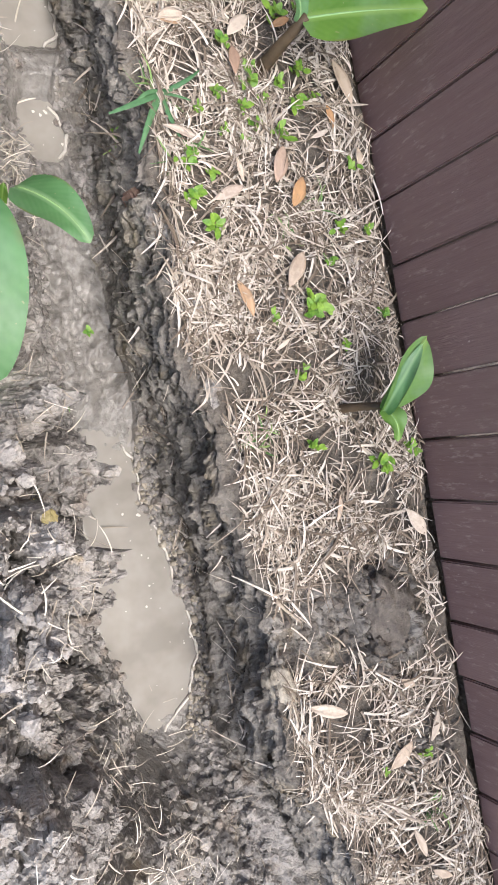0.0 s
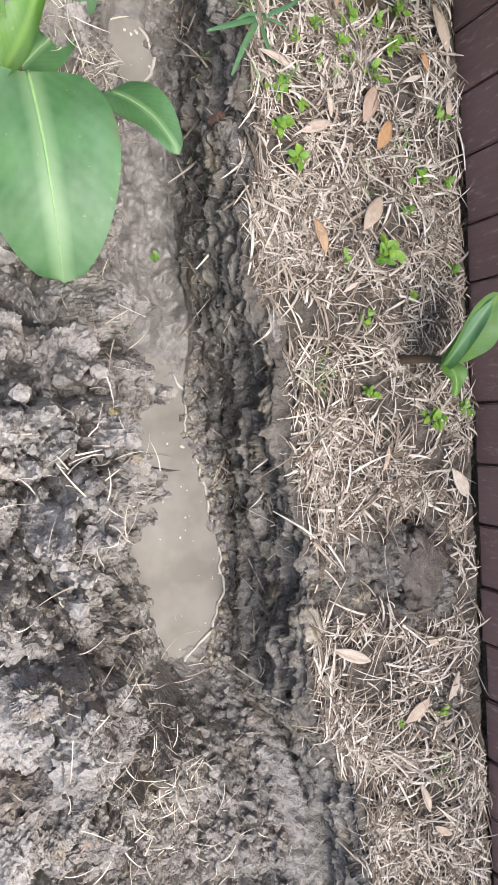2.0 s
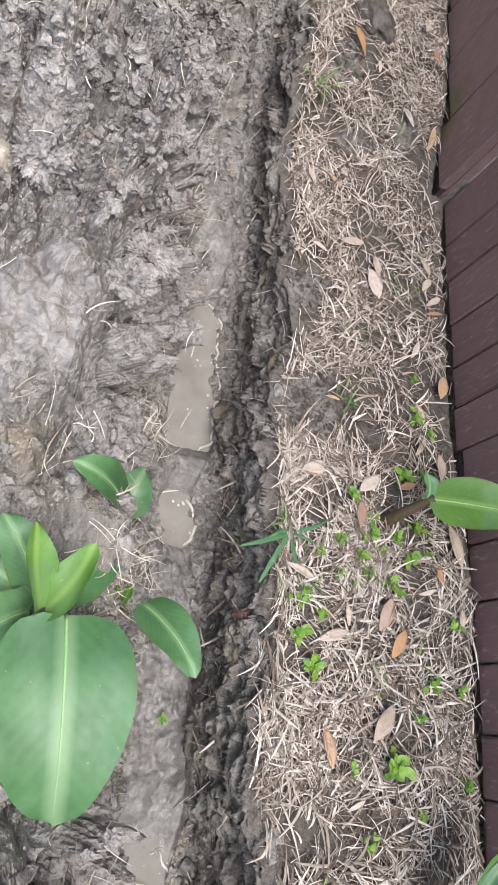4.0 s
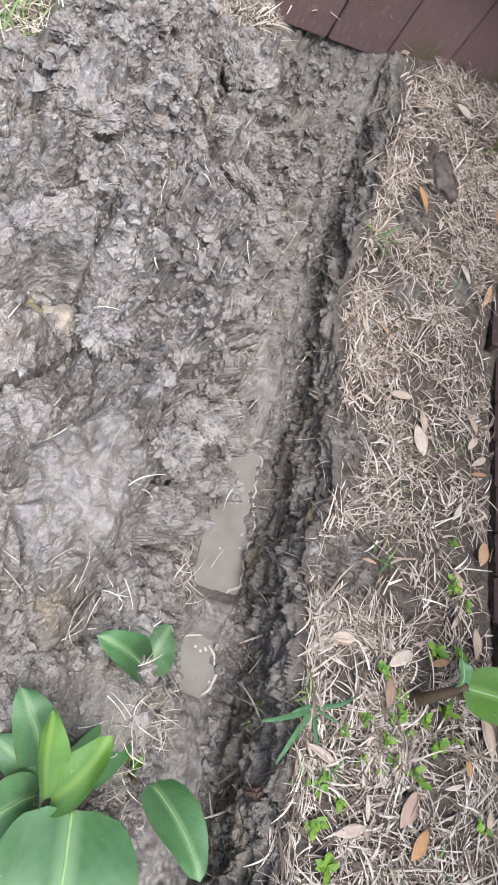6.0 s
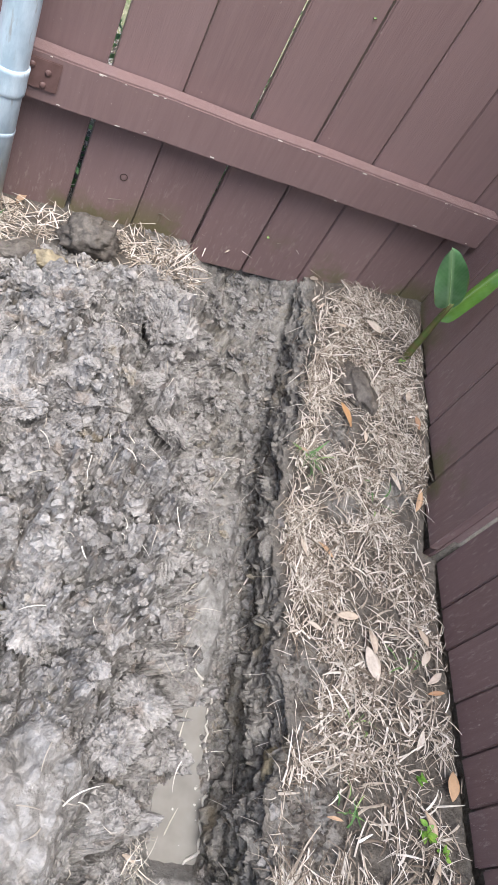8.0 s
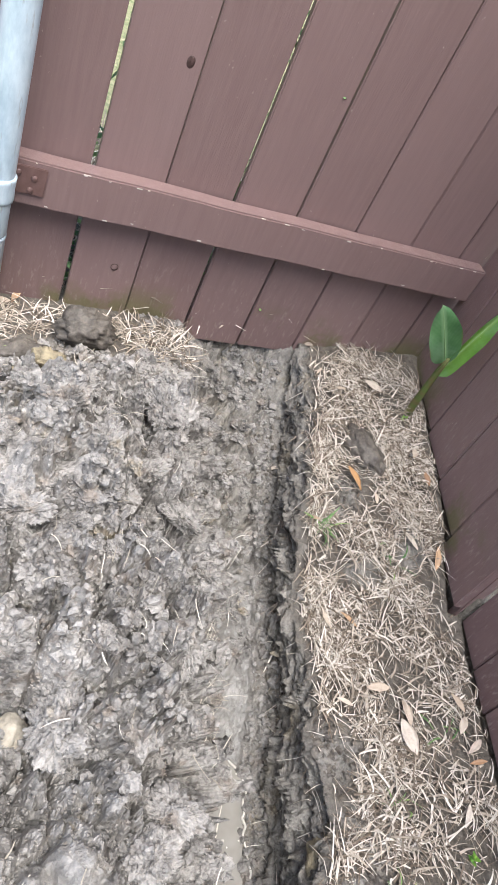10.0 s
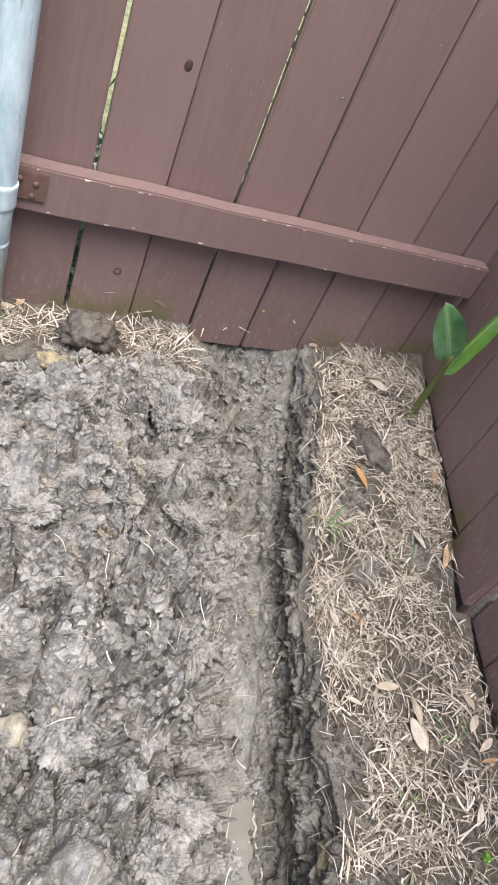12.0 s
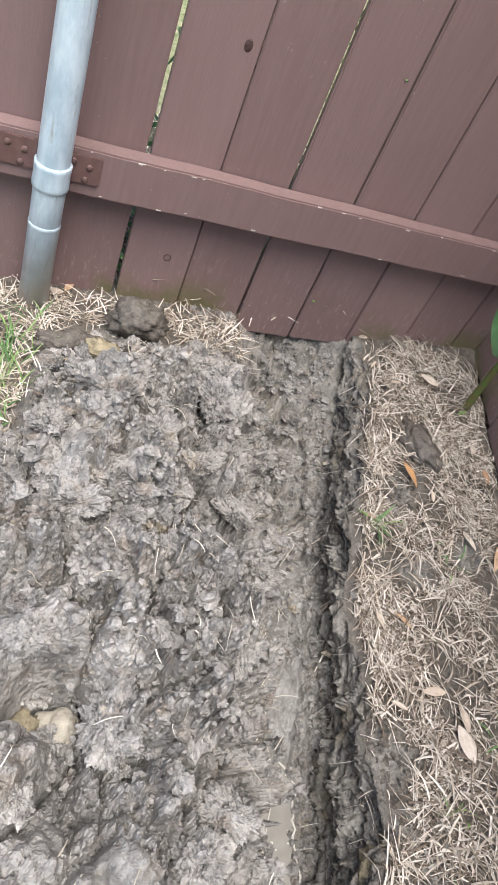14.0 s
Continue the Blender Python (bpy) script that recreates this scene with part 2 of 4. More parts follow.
KNOT = plain_material("painted_knot", (0.045, 0.026, 0.022), (0.09, 0.05, 0.045), 120, 0.5, 0.6)
STEEL_PAINTED = plain_material("painted_bracket", (0.12, 0.068, 0.06), (0.16, 0.095, 0.085), 60, 0.4, 0.3)


# ---- helpers for meshes ----
def mesh_of(name, verts, faces, material, smooth=True):
    me = bpy.data.meshes.new(name)
    me.from_pydata([tuple(v) for v in verts], [], faces)
    me.materials.append(material)
    if smooth:
        me.shade_smooth()
    return me


def put(name, mesh, parent=None, label="", m=None):
    """Link a mesh as a thing, or as a part under parent."""
    ob = new(name, mesh)
    if m is not None:
        ob.matrix_basis = m
    if parent is not None:
        ob.parent = parent
    return tagged(ob, label)


def part(name, bm, material, parent, label="", smooth=False):
    me = bpy.data.meshes.new(name)
    bm.to_mesh(me)
    bm.free()
    me.materials.append(material)
    if smooth:
        me.shade_smooth()
    return put(name, me, parent, label)


def box(sx, sy, sz, bevel=0.002, at=(0, 0, 0)):
    bm = bmesh.new()
    bmesh.ops.create_cube(bm, size=1, matrix=Matrix.Translation(at) @ Matrix.Diagonal((sx, sy, sz, 1)))
    if bevel:
        bmesh.ops.bevel(bm, geom=bm.edges[:], offset=bevel, segments=2, affect="EDGES")
    return bm


def tube(points, radii, sides=10, caps=True):
    """Verts and faces of a tapered tube along points."""
    pts = [Vector(p) for p in points]
    verts, faces = [], []
    side = None
    for i, p in enumerate(pts):
        t = (pts[min(i + 1, len(pts) - 1)] - pts[max(i - 1, 0)]).normalized()
        if side is None:
            side = t.orthogonal().normalized()
        side = (side - t * side.dot(t)).normalized()
        up = t.cross(side)
        for k in range(sides):
            a = 2 * math.pi * k / sides
            verts.append(p + (side * math.cos(a) + up * math.sin(a)) * radii[i])
    for i in range(len(pts) - 1):
        for k in range(sides):
            k2 = (k + 1) % sides
            faces.append((i * sides + k, i * sides + k2, (i + 1) * sides + k2, (i + 1) * sides + k))
    if caps:
        faces.append(tuple(range(sides))[::-1])
        faces.append(tuple(len(verts) - sides + k for k in range(sides)))
    return verts, faces


def bezier(a, c, b, n):
    a, c, b = Vector(a), Vector(c), Vector(b)
    return [a * (1 - t) ** 2 + c * 2 * t * (1 - t) + b * t * t for t in (i / (n - 1) for i in range(n))]


# ---- noise fields ----
def hashed(ix, iy, seed):
    h = (ix.astype(np.int64) * 374761393 + iy.astype(np.int64) * 668265263 + seed * 974711) & 0x7FFFFFFF
    h = ((h ^ (h >> 13)) * 1274126177) & 0x7FFFFFFF
    return ((h ^ (h >> 16)) & 0xFFFF) / 65535.0


def value_noise(x, y, seed):
    ix, iy = np.floor(x), np.floor(y)
    fx, fy = x - ix, y - iy
    fx, fy = fx * fx * (3 - 2 * fx), fy * fy * (3 - 2 * fy)
    a, b = hashed(ix, iy, seed), hashed(ix + 1, iy, seed)
    c, d = hashed(ix, iy + 1, seed), hashed(ix + 1, iy + 1, seed)
    return (a * (1 - fx) + b * fx) * (1 - fy) + (c * (1 - fx) + d * fx) * fy


def fractal(x, y, scale, seed, octaves=4):
    total, amp = np.zeros_like(x), 0.5
    for o in range(octaves):
        total += amp * (value_noise(x * scale, y * scale, seed + o * 7) - 0.5) * 2
        scale, amp = scale * 2.03, amp * 0.5
    return total


def lumps(x, y, scale, seed):
    """Rounded lumps with sharp cracks between them: 1 at a lump's top, 0 in a crack; also a level for each lump."""
    x, y = x * scale, y * scale
    ix, iy = np.floor(x), np.floor(y)
    d1, d2, lev = np.full_like(x, 9.0), np.full_like(x, 9.0), np.zeros_like(x)
    for ox in (-1, 0, 1):
        for oy in (-1, 0, 1):
            cx, cy = ix + ox, iy + oy
            d = np.hypot(cx + hashed(cx, cy, seed) - x, cy + hashed(cx, cy, seed + 1) - y)
            near = d < d1
            d2 = np.where(near, d1, np.minimum(d2, d))
            lev = np.where(near, hashed(cx, cy, seed + 2), lev)
            d1 = np.where(near, d, d1)
    return np.sqrt(np.clip((d2 - d1) * 1.6, 0, 1)), lev


def ramp01(v, a, b):
    t = np.clip((v - a) / (b - a), 0, 1)
    return t * t * (3 - 2 * t)


# ---- the ground: one sheet with the trench, the spoil heap and the turf strip ----
def curve_of(*pairs):
    ys, xs = pairs[0::2], pairs[1::2]
    return lambda y: np.interp(y, ys, xs)


floor_left = curve_of(-0.9, .30, -.66, .305, -.57, .315, -.53, .290, -.42, .276, -.36, .253, -.20, .262, -.07, .267, 0.05, .255, .2, .252, .36, .285, .40, .271,
                      .45, .278, .52, .267, .60, .277, .74, .280, .90, .262, 1.0, .240, 1.1, .215, 1.29, .205, 1.5, .20, 1.75, .20)
floor_right = curve_of(-0.9, .36, -.55, .343, -.51, .361, -.43, .385, -.39, .384, -.33, .366, -.27, .363, -.217, .354, -.185, .332, -.14, .334, -.05, .357,
                       .06, .348, .20, .330, .37, .319, .455, .313, .533, .340, .59, .344, .66, .313, .76, .324, .93, .330, 1.13, .318, 1.27, .316, 1.5, .30, 1.75, .28)
bank_top = curve_of(-0.9, .50, -.70, .477, -.62, .455, -.57, .412, -.47, .414, -.37, .435, -.27, .405, -.19, .390, -.09, .396, -.03, .370, .046, .350,
                    .10, .350, .166, .358, .231, .364, .34, .378, .48, .364, .60, .366, .68, .398, .82, .376, .93, .383, 1.05, .363, 1.2, .354, 1.38, .372, 1.56, .388, 1.735, .369)
floor_level = curve_of(-1.0, -.07, -.80, -.10, -.68, -.135, -.60, -.20, -.56, -.240, -.53, -.254, -.40, -.266, -.14, -.260, -.05, -.244, .0, -.232, .06, -.226, .30, -.226, .345, -.236, .37, -.254, .44, -.254, .475, -.216,
                       .505, -.218, .535, -.250, .60, -.262, .80, -.256, .865, -.228, .93, -.212, 1.0, -.190, 1.1, -.165, 1.25, -.168, 1.4, -.15, 1.55, -.11, 1.66, -.04, 1.72, .035, 1.8, .05)
turf_level = curve_of(-0.9, .0, .3, .0, .45, -.016, .6, -.032, .9, -.046, 1.03, -.046, 1.15, -.016, 1.3, .022, 1.5, .035, 1.75, .05)

COUNTS = (220, 140, 36, 26, 90, 90)
y_fine = np.arange(-0.98, 1.80, 0.0028)
y_all = np.concatenate([-np.geomspace(150, 1.02, 16), y_fine, 1.8 + np.geomspace(0.02, 150, 16)])
rows_n = len(y_all)
yc = np.clip(y_all, -0.98, 1.79)
key_x = np.stack([np.full(rows_n, -0.50), 0.06 + 0.05 * fractal(yc, yc * 0, 5, 2, 3), floor_left(yc), floor_right(yc), floor_right(yc) * 0.12 + bank_top(yc) * 0.88 - 0.004, bank_top(yc), np.full(rows_n, 0.74)])
fade = ramp01(y_all, -1.6, -0.98) * (1 - ramp01(y_all, 1.79, 2.3))
fl, tl = floor_level(yc) * fade, turf_level(yc) * fade
key_z = np.stack([tl * 0 + 0.2, tl * 0 + 0.165 - 0.06 * ramp01(yc, 1.1, 1.45), fl, fl + 0.004, fl * 0.87 + tl * 0.13, tl - 0.012, tl])
cols_x, cols_z, cols_u = [], [], []
for k, n in enumerate(COUNTS):
    for i in range(n):
        f = i / n
        cols_x.append(key_x[k] * (1 - f) + key_x[k + 1] * f)
        e = f
        if k == 1:
            e = f ** 1.15 * (1 - 0.5 * f) + 0.5 * f * (1 - (1 - f) ** 2)
        if k == 4:
            e = f ** 0.8
        cols_z.append(key_z[k] * (1 - e) + key_z[k + 1] * e)
        cols_u.append(k + f)
cols_x.append(key_x[-1]), cols_z.append(key_z[-1]), cols_u.append(6.0)
for d in np.geomspace(0.04, 150, 18):
    cols_x.append(np.full(rows_n, 0.74 + d)), cols_z.append(tl), cols_u.append(6.0)
left = [(np.full(rows_n, -0.50 - d), tl * 0 + 0.2, 0.0) for d in np.geomspace(0.012, 150, 34)][::-1]
GX = np.stack([c[0] for c in left] + cols_x, 1)
GZ = np.stack([c[1] for c in left] + cols_z, 1)
GU = np.tile(np.array([c[2] for c in left] + cols_u), (rows_n, 1))
GY = np.tile(y_all[:, None], (1, GX.shape[1]))

heap = GU < 2.0
inside = ramp01(GY, -1.5, -1.1)
edge_x = -0.27 - 0.6 * (1 - ramp01(GY, 0.75, 1.1))
on_heap = ramp01(GX + 0.05 * fractal(GX, GY, 9, 3), edge_x - 0.02, edge_x + 0.13)
back_edge = 1.50 + 0.18 * (GX + 0.1) + 0.05 * fractal(GX, GY, 8, 5)
on_heap *= 1 - ramp01(GY, back_edge - 0.24, back_edge)
on_heap *= inside
crest = 1.0 + 0.15 * np.exp(-((GY - 0.85) / 0.25) ** 2) - 0.45 * ramp01(GY, 1.05, 1.40) - 0.95 * (1 - ramp01(GY, -0.88, -0.47))
lawn_z = 0.045 * ramp01(GY, 0.6, 1.2) * (1 - ramp01(GY, 1.79, 2.6))
top = lawn_z + (GZ * crest - lawn_z) * on_heap
first, last = len(left) + COUNTS[0], len(left) + COUNTS[0] + COUNTS[1]
shoulder, foot_z = top[:, [first]], GZ[:, [last]]
f = np.clip(GU - 1, 0, 1)
drop = f * 0.55 + 0.45 * f * f * (3 - 2 * f)
GZ = np.where(GU < 1, top, np.where(heap, shoulder * (1 - drop) + foot_z * drop, GZ))
hollow = np.exp(-((((GX - 0.05) / 0.125) ** 2 + ((GY - 0.20) / 0.23) ** 2) ** 2))
GZ -= np.where(heap & (GU < 1.6), hollow * np.maximum(GZ - 0.035, 0), 0)
for mx, my, wx, wy, lift in ((-.115, 1.05, .085, .20, .095), (-.045, .765, .045, .05, .085), (.06, 1.235, .055, .06, .070), (.048, .985, .05, .04, -.050), (-.065, .605, .045, .05, -.05),
                             (.05, -.22, .04, .04, -.045), (.13, -.24, .04, .12, .075), (.115, -.445, .04, .05, .055), (.10, .595, .04, .04, .03), (.25, -.62, .04, .04, .05)):
    GZ += np.where(heap, lift * np.exp(-(((GX - mx) / wx) ** 2 + ((GY - my) / wy) ** 2)), 0)
GZ -= np.where(heap, 0.11 * np.exp(-(((GX + 0.10) / 0.05) ** 2 + ((GY - 0.69) / 0.04) ** 2)), 0)

run = np.concatenate([np.zeros((rows_n, 1)), np.cumsum(np.hypot(np.diff(GX, axis=1), np.diff(GZ, axis=1)), 1)], 1)
run -= run[:, [first]]


def smooth_rows(a, reach):
    c = np.cumsum(np.concatenate([np.repeat(a[:1], reach + 1, 0), a, np.repeat(a[-1:], reach, 0)]), 0)
    return (c[2 * reach + 1:] - c[:-2 * reach - 1]) / (2 * reach + 1)


RX = smooth_rows(smooth_rows(run, 45), 45) + 0.06
RX += (np.where(GU < 3.2, GX, RX) - RX) * (1 - ramp01(GY, -0.78, -0.46))
w1 = fractal(GX, GY, 6, 11)
l1, v1 = lumps(RX + 0.03 * w1, GY + 0.03 * fractal(RX, GY, 12, 12), 9, 21)
wx = RX + 0.013 * fractal(RX, GY, 34, 13, 3)
wy = GY + 0.013 * fractal(RX, GY, 34, 14, 3)
l2, v2 = lumps(wx, wy, 21, 31)
l3, v3 = lumps(wx + 0.004 * fractal(RX, GY, 110, 15, 2), wy + 0.004 * fractal(RX, GY, 110, 16, 2), 50, 41)
l4, v4 = lumps(wx, wy, 115, 45)
slab = np.exp(-(((GX - .0) / .10) ** 2 + ((GY - .50) / .11) ** 2))
rough_at = (0.22 + 0.78 * ramp01(fractal(RX, GY, 7, 18, 3), -0.30, 0.0)) * (1 - 0.85 * slab)
crumble = np.abs(fractal(RX, GY, 26, 91, 4)) - 0.20
pits = ramp01(fractal(RX, GY, 17, 97, 4), 0.20, 0.50)
clods = ((l1 - 0.7) * 0.062 + (v1 - 0.5) * 0.066) * (1 - 0.85 * slab)
clods += rough_at * ((l2 - 0.6) * 0.042 + (v2 - 0.5) * 0.036 + (l3 - 0.6) * 0.015 + (v3 - 0.5) * 0.022 + (l4 - 0.6) * 0.008 + (v4 - 0.5) * 0.012 - crumble * 0.042 - pits * 0.050)
clods *= 1 - 0.45 * (1 - ramp01(GY, -0.55, -0.25))
clods += w1 * 0.014 + fractal(RX, GY, 80, 17, 2) * 0.007
back_end = ramp01(GY, 1.10, 1.26)
on_floor = ramp01(GY, -0.66, -0.57) * ramp01(GU, 1.75, 2.05) * (1 - ramp01(GU, 2.95, 3.2)) * (1 - 0.9 * back_end)
shelf = ramp01(GU, 3.02, 3.3) * (1 - ramp01(GU, 3.9, 4.1))
on_bank = ramp01(GU, 3.85, 4.08) * (1 - ramp01(GU, 4.9, 5.15))
on_turf = ramp01(GU, 4.85, 5.1)
in_trench = ramp01(GY, -1.4, -1.0) * (1 - ramp01(GY, 1.8, 1.9))
heap_w = np.where(heap, on_heap * (1 - on_floor) * (1 - 0.93 * ramp01(GU, 1.60, 1.92)) * (1 - 0.6 * hollow), 0)
front = 1 - ramp01(GY, -0.62, -0.40)
steep = ramp01(GU, 1.05, 1.4) * (1 - ramp01(GU, 1.60, 1.92)) * ramp01(GY, -0.55, -0.30)
GX += clods * heap_w * steep * 1.0
GZ += clods * heap_w * (1 - 0.25 * steep) * (1 - 0.25 * front)
GZ += (GU >= 1.6) * (GU < 3.6) * ramp01(-GY, 0.55, 0.64) * ramp01(GU, 1.6, 2.0) * (1 - ramp01(GU, 3.0, 3.6)) * ramp01(GY, -1.4, -1.0) * clods * 0.7
dry_floor = np.maximum(ramp01(GY, -0.07, 0.0) * (1 - ramp01(GY, 0.33, 0.37)), 0.4 * ramp01(GY, 0.85, 0.95))
GZ += (GU > 1.6) * (GU < 3.2) * back_end * in_trench * (clods * 0.55 + fractal(RX, GY, 14, 53) * 0.012)
GZ += on_floor * in_trench * (fractal(GX, GY, 16, 51) * 0.010 + (l3 - 0.6) * 0.002 + dry_floor * ((l3 - 0.6) * 0.002 + (v3 - 0.5) * 0.004) + dry_floor * fractal(RX * 1.6, GY, 26, 55, 5) * 0.016)
foot = len(left) + sum(COUNTS[:3])
BZ = smooth_rows(smooth_rows(run - run[:, [foot]], 30), 30)
by, bz = GY * 0.30 + 0.02 * fractal(GY, BZ, 9, 60, 2), BZ + 0.012 * fractal(GY, BZ, 12, 61, 2)
b1, bv1 = lumps(by, bz, 30, 63)
b2, bv2 = lumps(by * 1.5, bz * 1.2, 50, 67)
push = ((b1 - 0.6) * 0.014 + (bv1 - 0.5) * 0.026 + (b2 - 0.5) * 0.007 + (bv2 - 0.5) * 0.009 + fractal(GY * 0.3, BZ, 55, 69, 3) * 0.014 + fractal(GY, BZ, 22, 70, 3) * 0.012 + fractal(GY, BZ, 75, 76, 3) * 0.009) * on_bank * in_trench
GX += push
GZ += shelf * in_trench * ((l3 - 0.6) * 0.009 + (v3 - 0.5) * 0.009 + (l4 - 0.6) * 0.004 + (v4 - 0.5) * 0.006 + fractal(RX, GY, 30, 78, 3) * 0.010)
m3, mv3 = lumps(BZ + 0.008 * fractal(BZ, GY, 60, 72), GY + 0.008 * fractal(BZ, GY, 60, 73), 60, 74)
GZ += on_bank * in_trench * (fractal(BZ, GY, 40, 71, 3) * 0.010 + (m3 - 0.6) * 0.006 + (mv3 - 0.5) * 0.006)
GZ += on_turf * (fractal(GX, GY, 10, 81) * 0.010 + fractal(GX, GY, 60, 83) * 0.004) * ramp01(GX, -1, 0.4)
bare = np.zeros_like(GX)
for bx, byy, rx, ry, lift in ((.595, -.385, .062, .10, -.012), (.475, -.385, .085, .075, -.02), (.43, .56, .06, .09, -.012), (.425, .80, .05, .06, -.008), (.60, 1.20, .04, .05, 0), (.45, 1.28, .05, .06, 0),
                              (.50, 1.13, .05, .035, 0), (.62, -.60, .05, .05, 0), (.46, .68, .06, .06, -.006)):
    g = np.exp(-(((GX - bx) / rx) ** 2 + ((GY - byy) / ry) ** 2))
    bare = np.maximum(bare, g)
    GZ += on_turf * g * lift
mound = np.exp(-(((GX - .60) / .058) ** 4 + ((GY + .39) / .080) ** 4))
dish = np.exp(-(((GX - .605) / .036) ** 2 + ((GY + .385) / .050) ** 2))
GZ += on_turf * mound * (0.048 + clods * 0.8 * (1 - dish)) - on_turf * dish * 0.026
GZ += on_turf * ramp01(bare, 0.3, 0.6) * ((l3 - 0.6) * 0.010 + (v3 - 0.5) * 0.014 + (l4 - 0.6) * 0.006 + (v4 - 0.5) * 0.008)
fence_x = GX + 0.028 * ramp01(GY, 1.08, 1.09)
GZ -= on_turf * ramp01(fence_x + 0.004 * fractal(GY, GY * 0, 14, 88, 2), 0.706, 0.710) * 0.17 * (1 - ramp01(fence_x, 0.732, 0.737)) * (1 - ramp01(GY, 1.65, 1.75))

# unseen soil raised behind the boards keeps light out of the gap below
GZ += on_turf * 0.05 * ramp01(fence_x, 0.732, 0.737) * (1 - ramp01(GX, 0.95, 1.3)) * in_trench

turf_a = np.clip(on_turf * (1 - ramp01(bare, 0.35, 0.7)) + np.where(heap, (1 - on_heap) * (GU < 1.3), 0) * 0.9, 0, 1)
far = np.maximum(ramp01(np.abs(GX), 0.9, 1.2), np.maximum(ramp01(GY, 1.85, 2.0), ramp01(-GY, 1.2, 1.6)))
wet_a = np.clip(on_floor * in_trench + ramp01(GU, 1.55, 1.9) * (GU < 3) * 0.5 + np.exp(-(((GX - .0) / .10) ** 2 + ((GY - .50) / .11) ** 2)) * heap * 0.75, 0, 1)
bank_a = np.maximum(ramp01(GU, 3.7, 4.02), 0.75 * ramp01(GU, 3.05, 3.3) * ramp01(GY, -.05, .1)) * (1 - ramp01(GU, 4.9, 5.15)) * in_trench
for layer in (on_turf * ramp01(bare, 0.35, 0.7) * 0.9, (GU < 3.2) * 0.6 * ramp01(-GY, 0.46, 0.62) * in_trench, (GU > 1.6) * (GU < 3.9) * back_end * in_trench * 0.85,
              heap * 0.9 * ramp01(hollow, 0.25, 0.7) * ramp01(GU, 0.3, 0.9) * (1 - ramp01(GU, 1.7, 1.95))):
    bank_a = np.maximum(bank_a, layer)

nx = GX.shape[1]
idx = np.arange(rows_n * nx).reshape(rows_n, nx)
quads = np.stack([idx[:-1, :-1], idx[:-1, 1:], idx[1:, 1:], idx[1:, :-1]], -1).reshape(-1, 4)
me = bpy.data.meshes.new("ground")
me.vertices.add(rows_n * nx)
me.vertices.foreach_set("co", np.stack([GX, GY, GZ], -1).astype(np.float32).ravel())
me.loops.add(quads.size)
me.loops.foreach_set("vertex_index", quads.astype(np.int32).ravel())
me.polygons.add(len(quads))
me.polygons.foreach_set("loop_start", np.arange(0, quads.size, 4, dtype=np.int32))
me.update(calc_edges=True)
for key, arr in (("turf", turf_a), ("wet", wet_a), ("bank", bank_a), ("lawn", far)):
    me.attributes.new(key, "FLOAT", "POINT").data.foreach_set("value", arr.astype(np.float32).ravel())
me.materials.append(MUD)
crumbly = (heap_w > 0.25) & (wet_a < 0.5) & (GU < 1.9)
me.polygons.foreach_set("use_smooth", (~crumbly[:-1, :-1]).ravel())
tagged(new("ground", me), "churned grey clay soil with a muddy trench and turf strip", "ground", kind="structure")


def ground_z(x, y):
    j = int(np.clip(np.searchsorted(y_all, y), 0, rows_n - 1))
    row = GX[j]
    return float(np.interp(x, np.maximum.accumulate(row), GZ[j]))


def slope_at(x, y, d=0.012):
    return Vector((-(ground_z(x + d, y) - ground_z(x - d, y)) / (2 * d), -(ground_z(x, y + d) - ground_z(x, y - d)) / (2 * d), 1)).normalized()


# ---- puddles ----
def shore_x(y, level):
    j = int(np.searchsorted(y_all, y))
    mid = (float(floor_left(y)) + float(floor_right(y))) / 2
    out = np.where((GX[j] > mid) & (GU[j] >= 2.0) & (GZ[j] > level + 0.0005))[0]
    return float(GX[j][out[0]]) if len(out) else mid


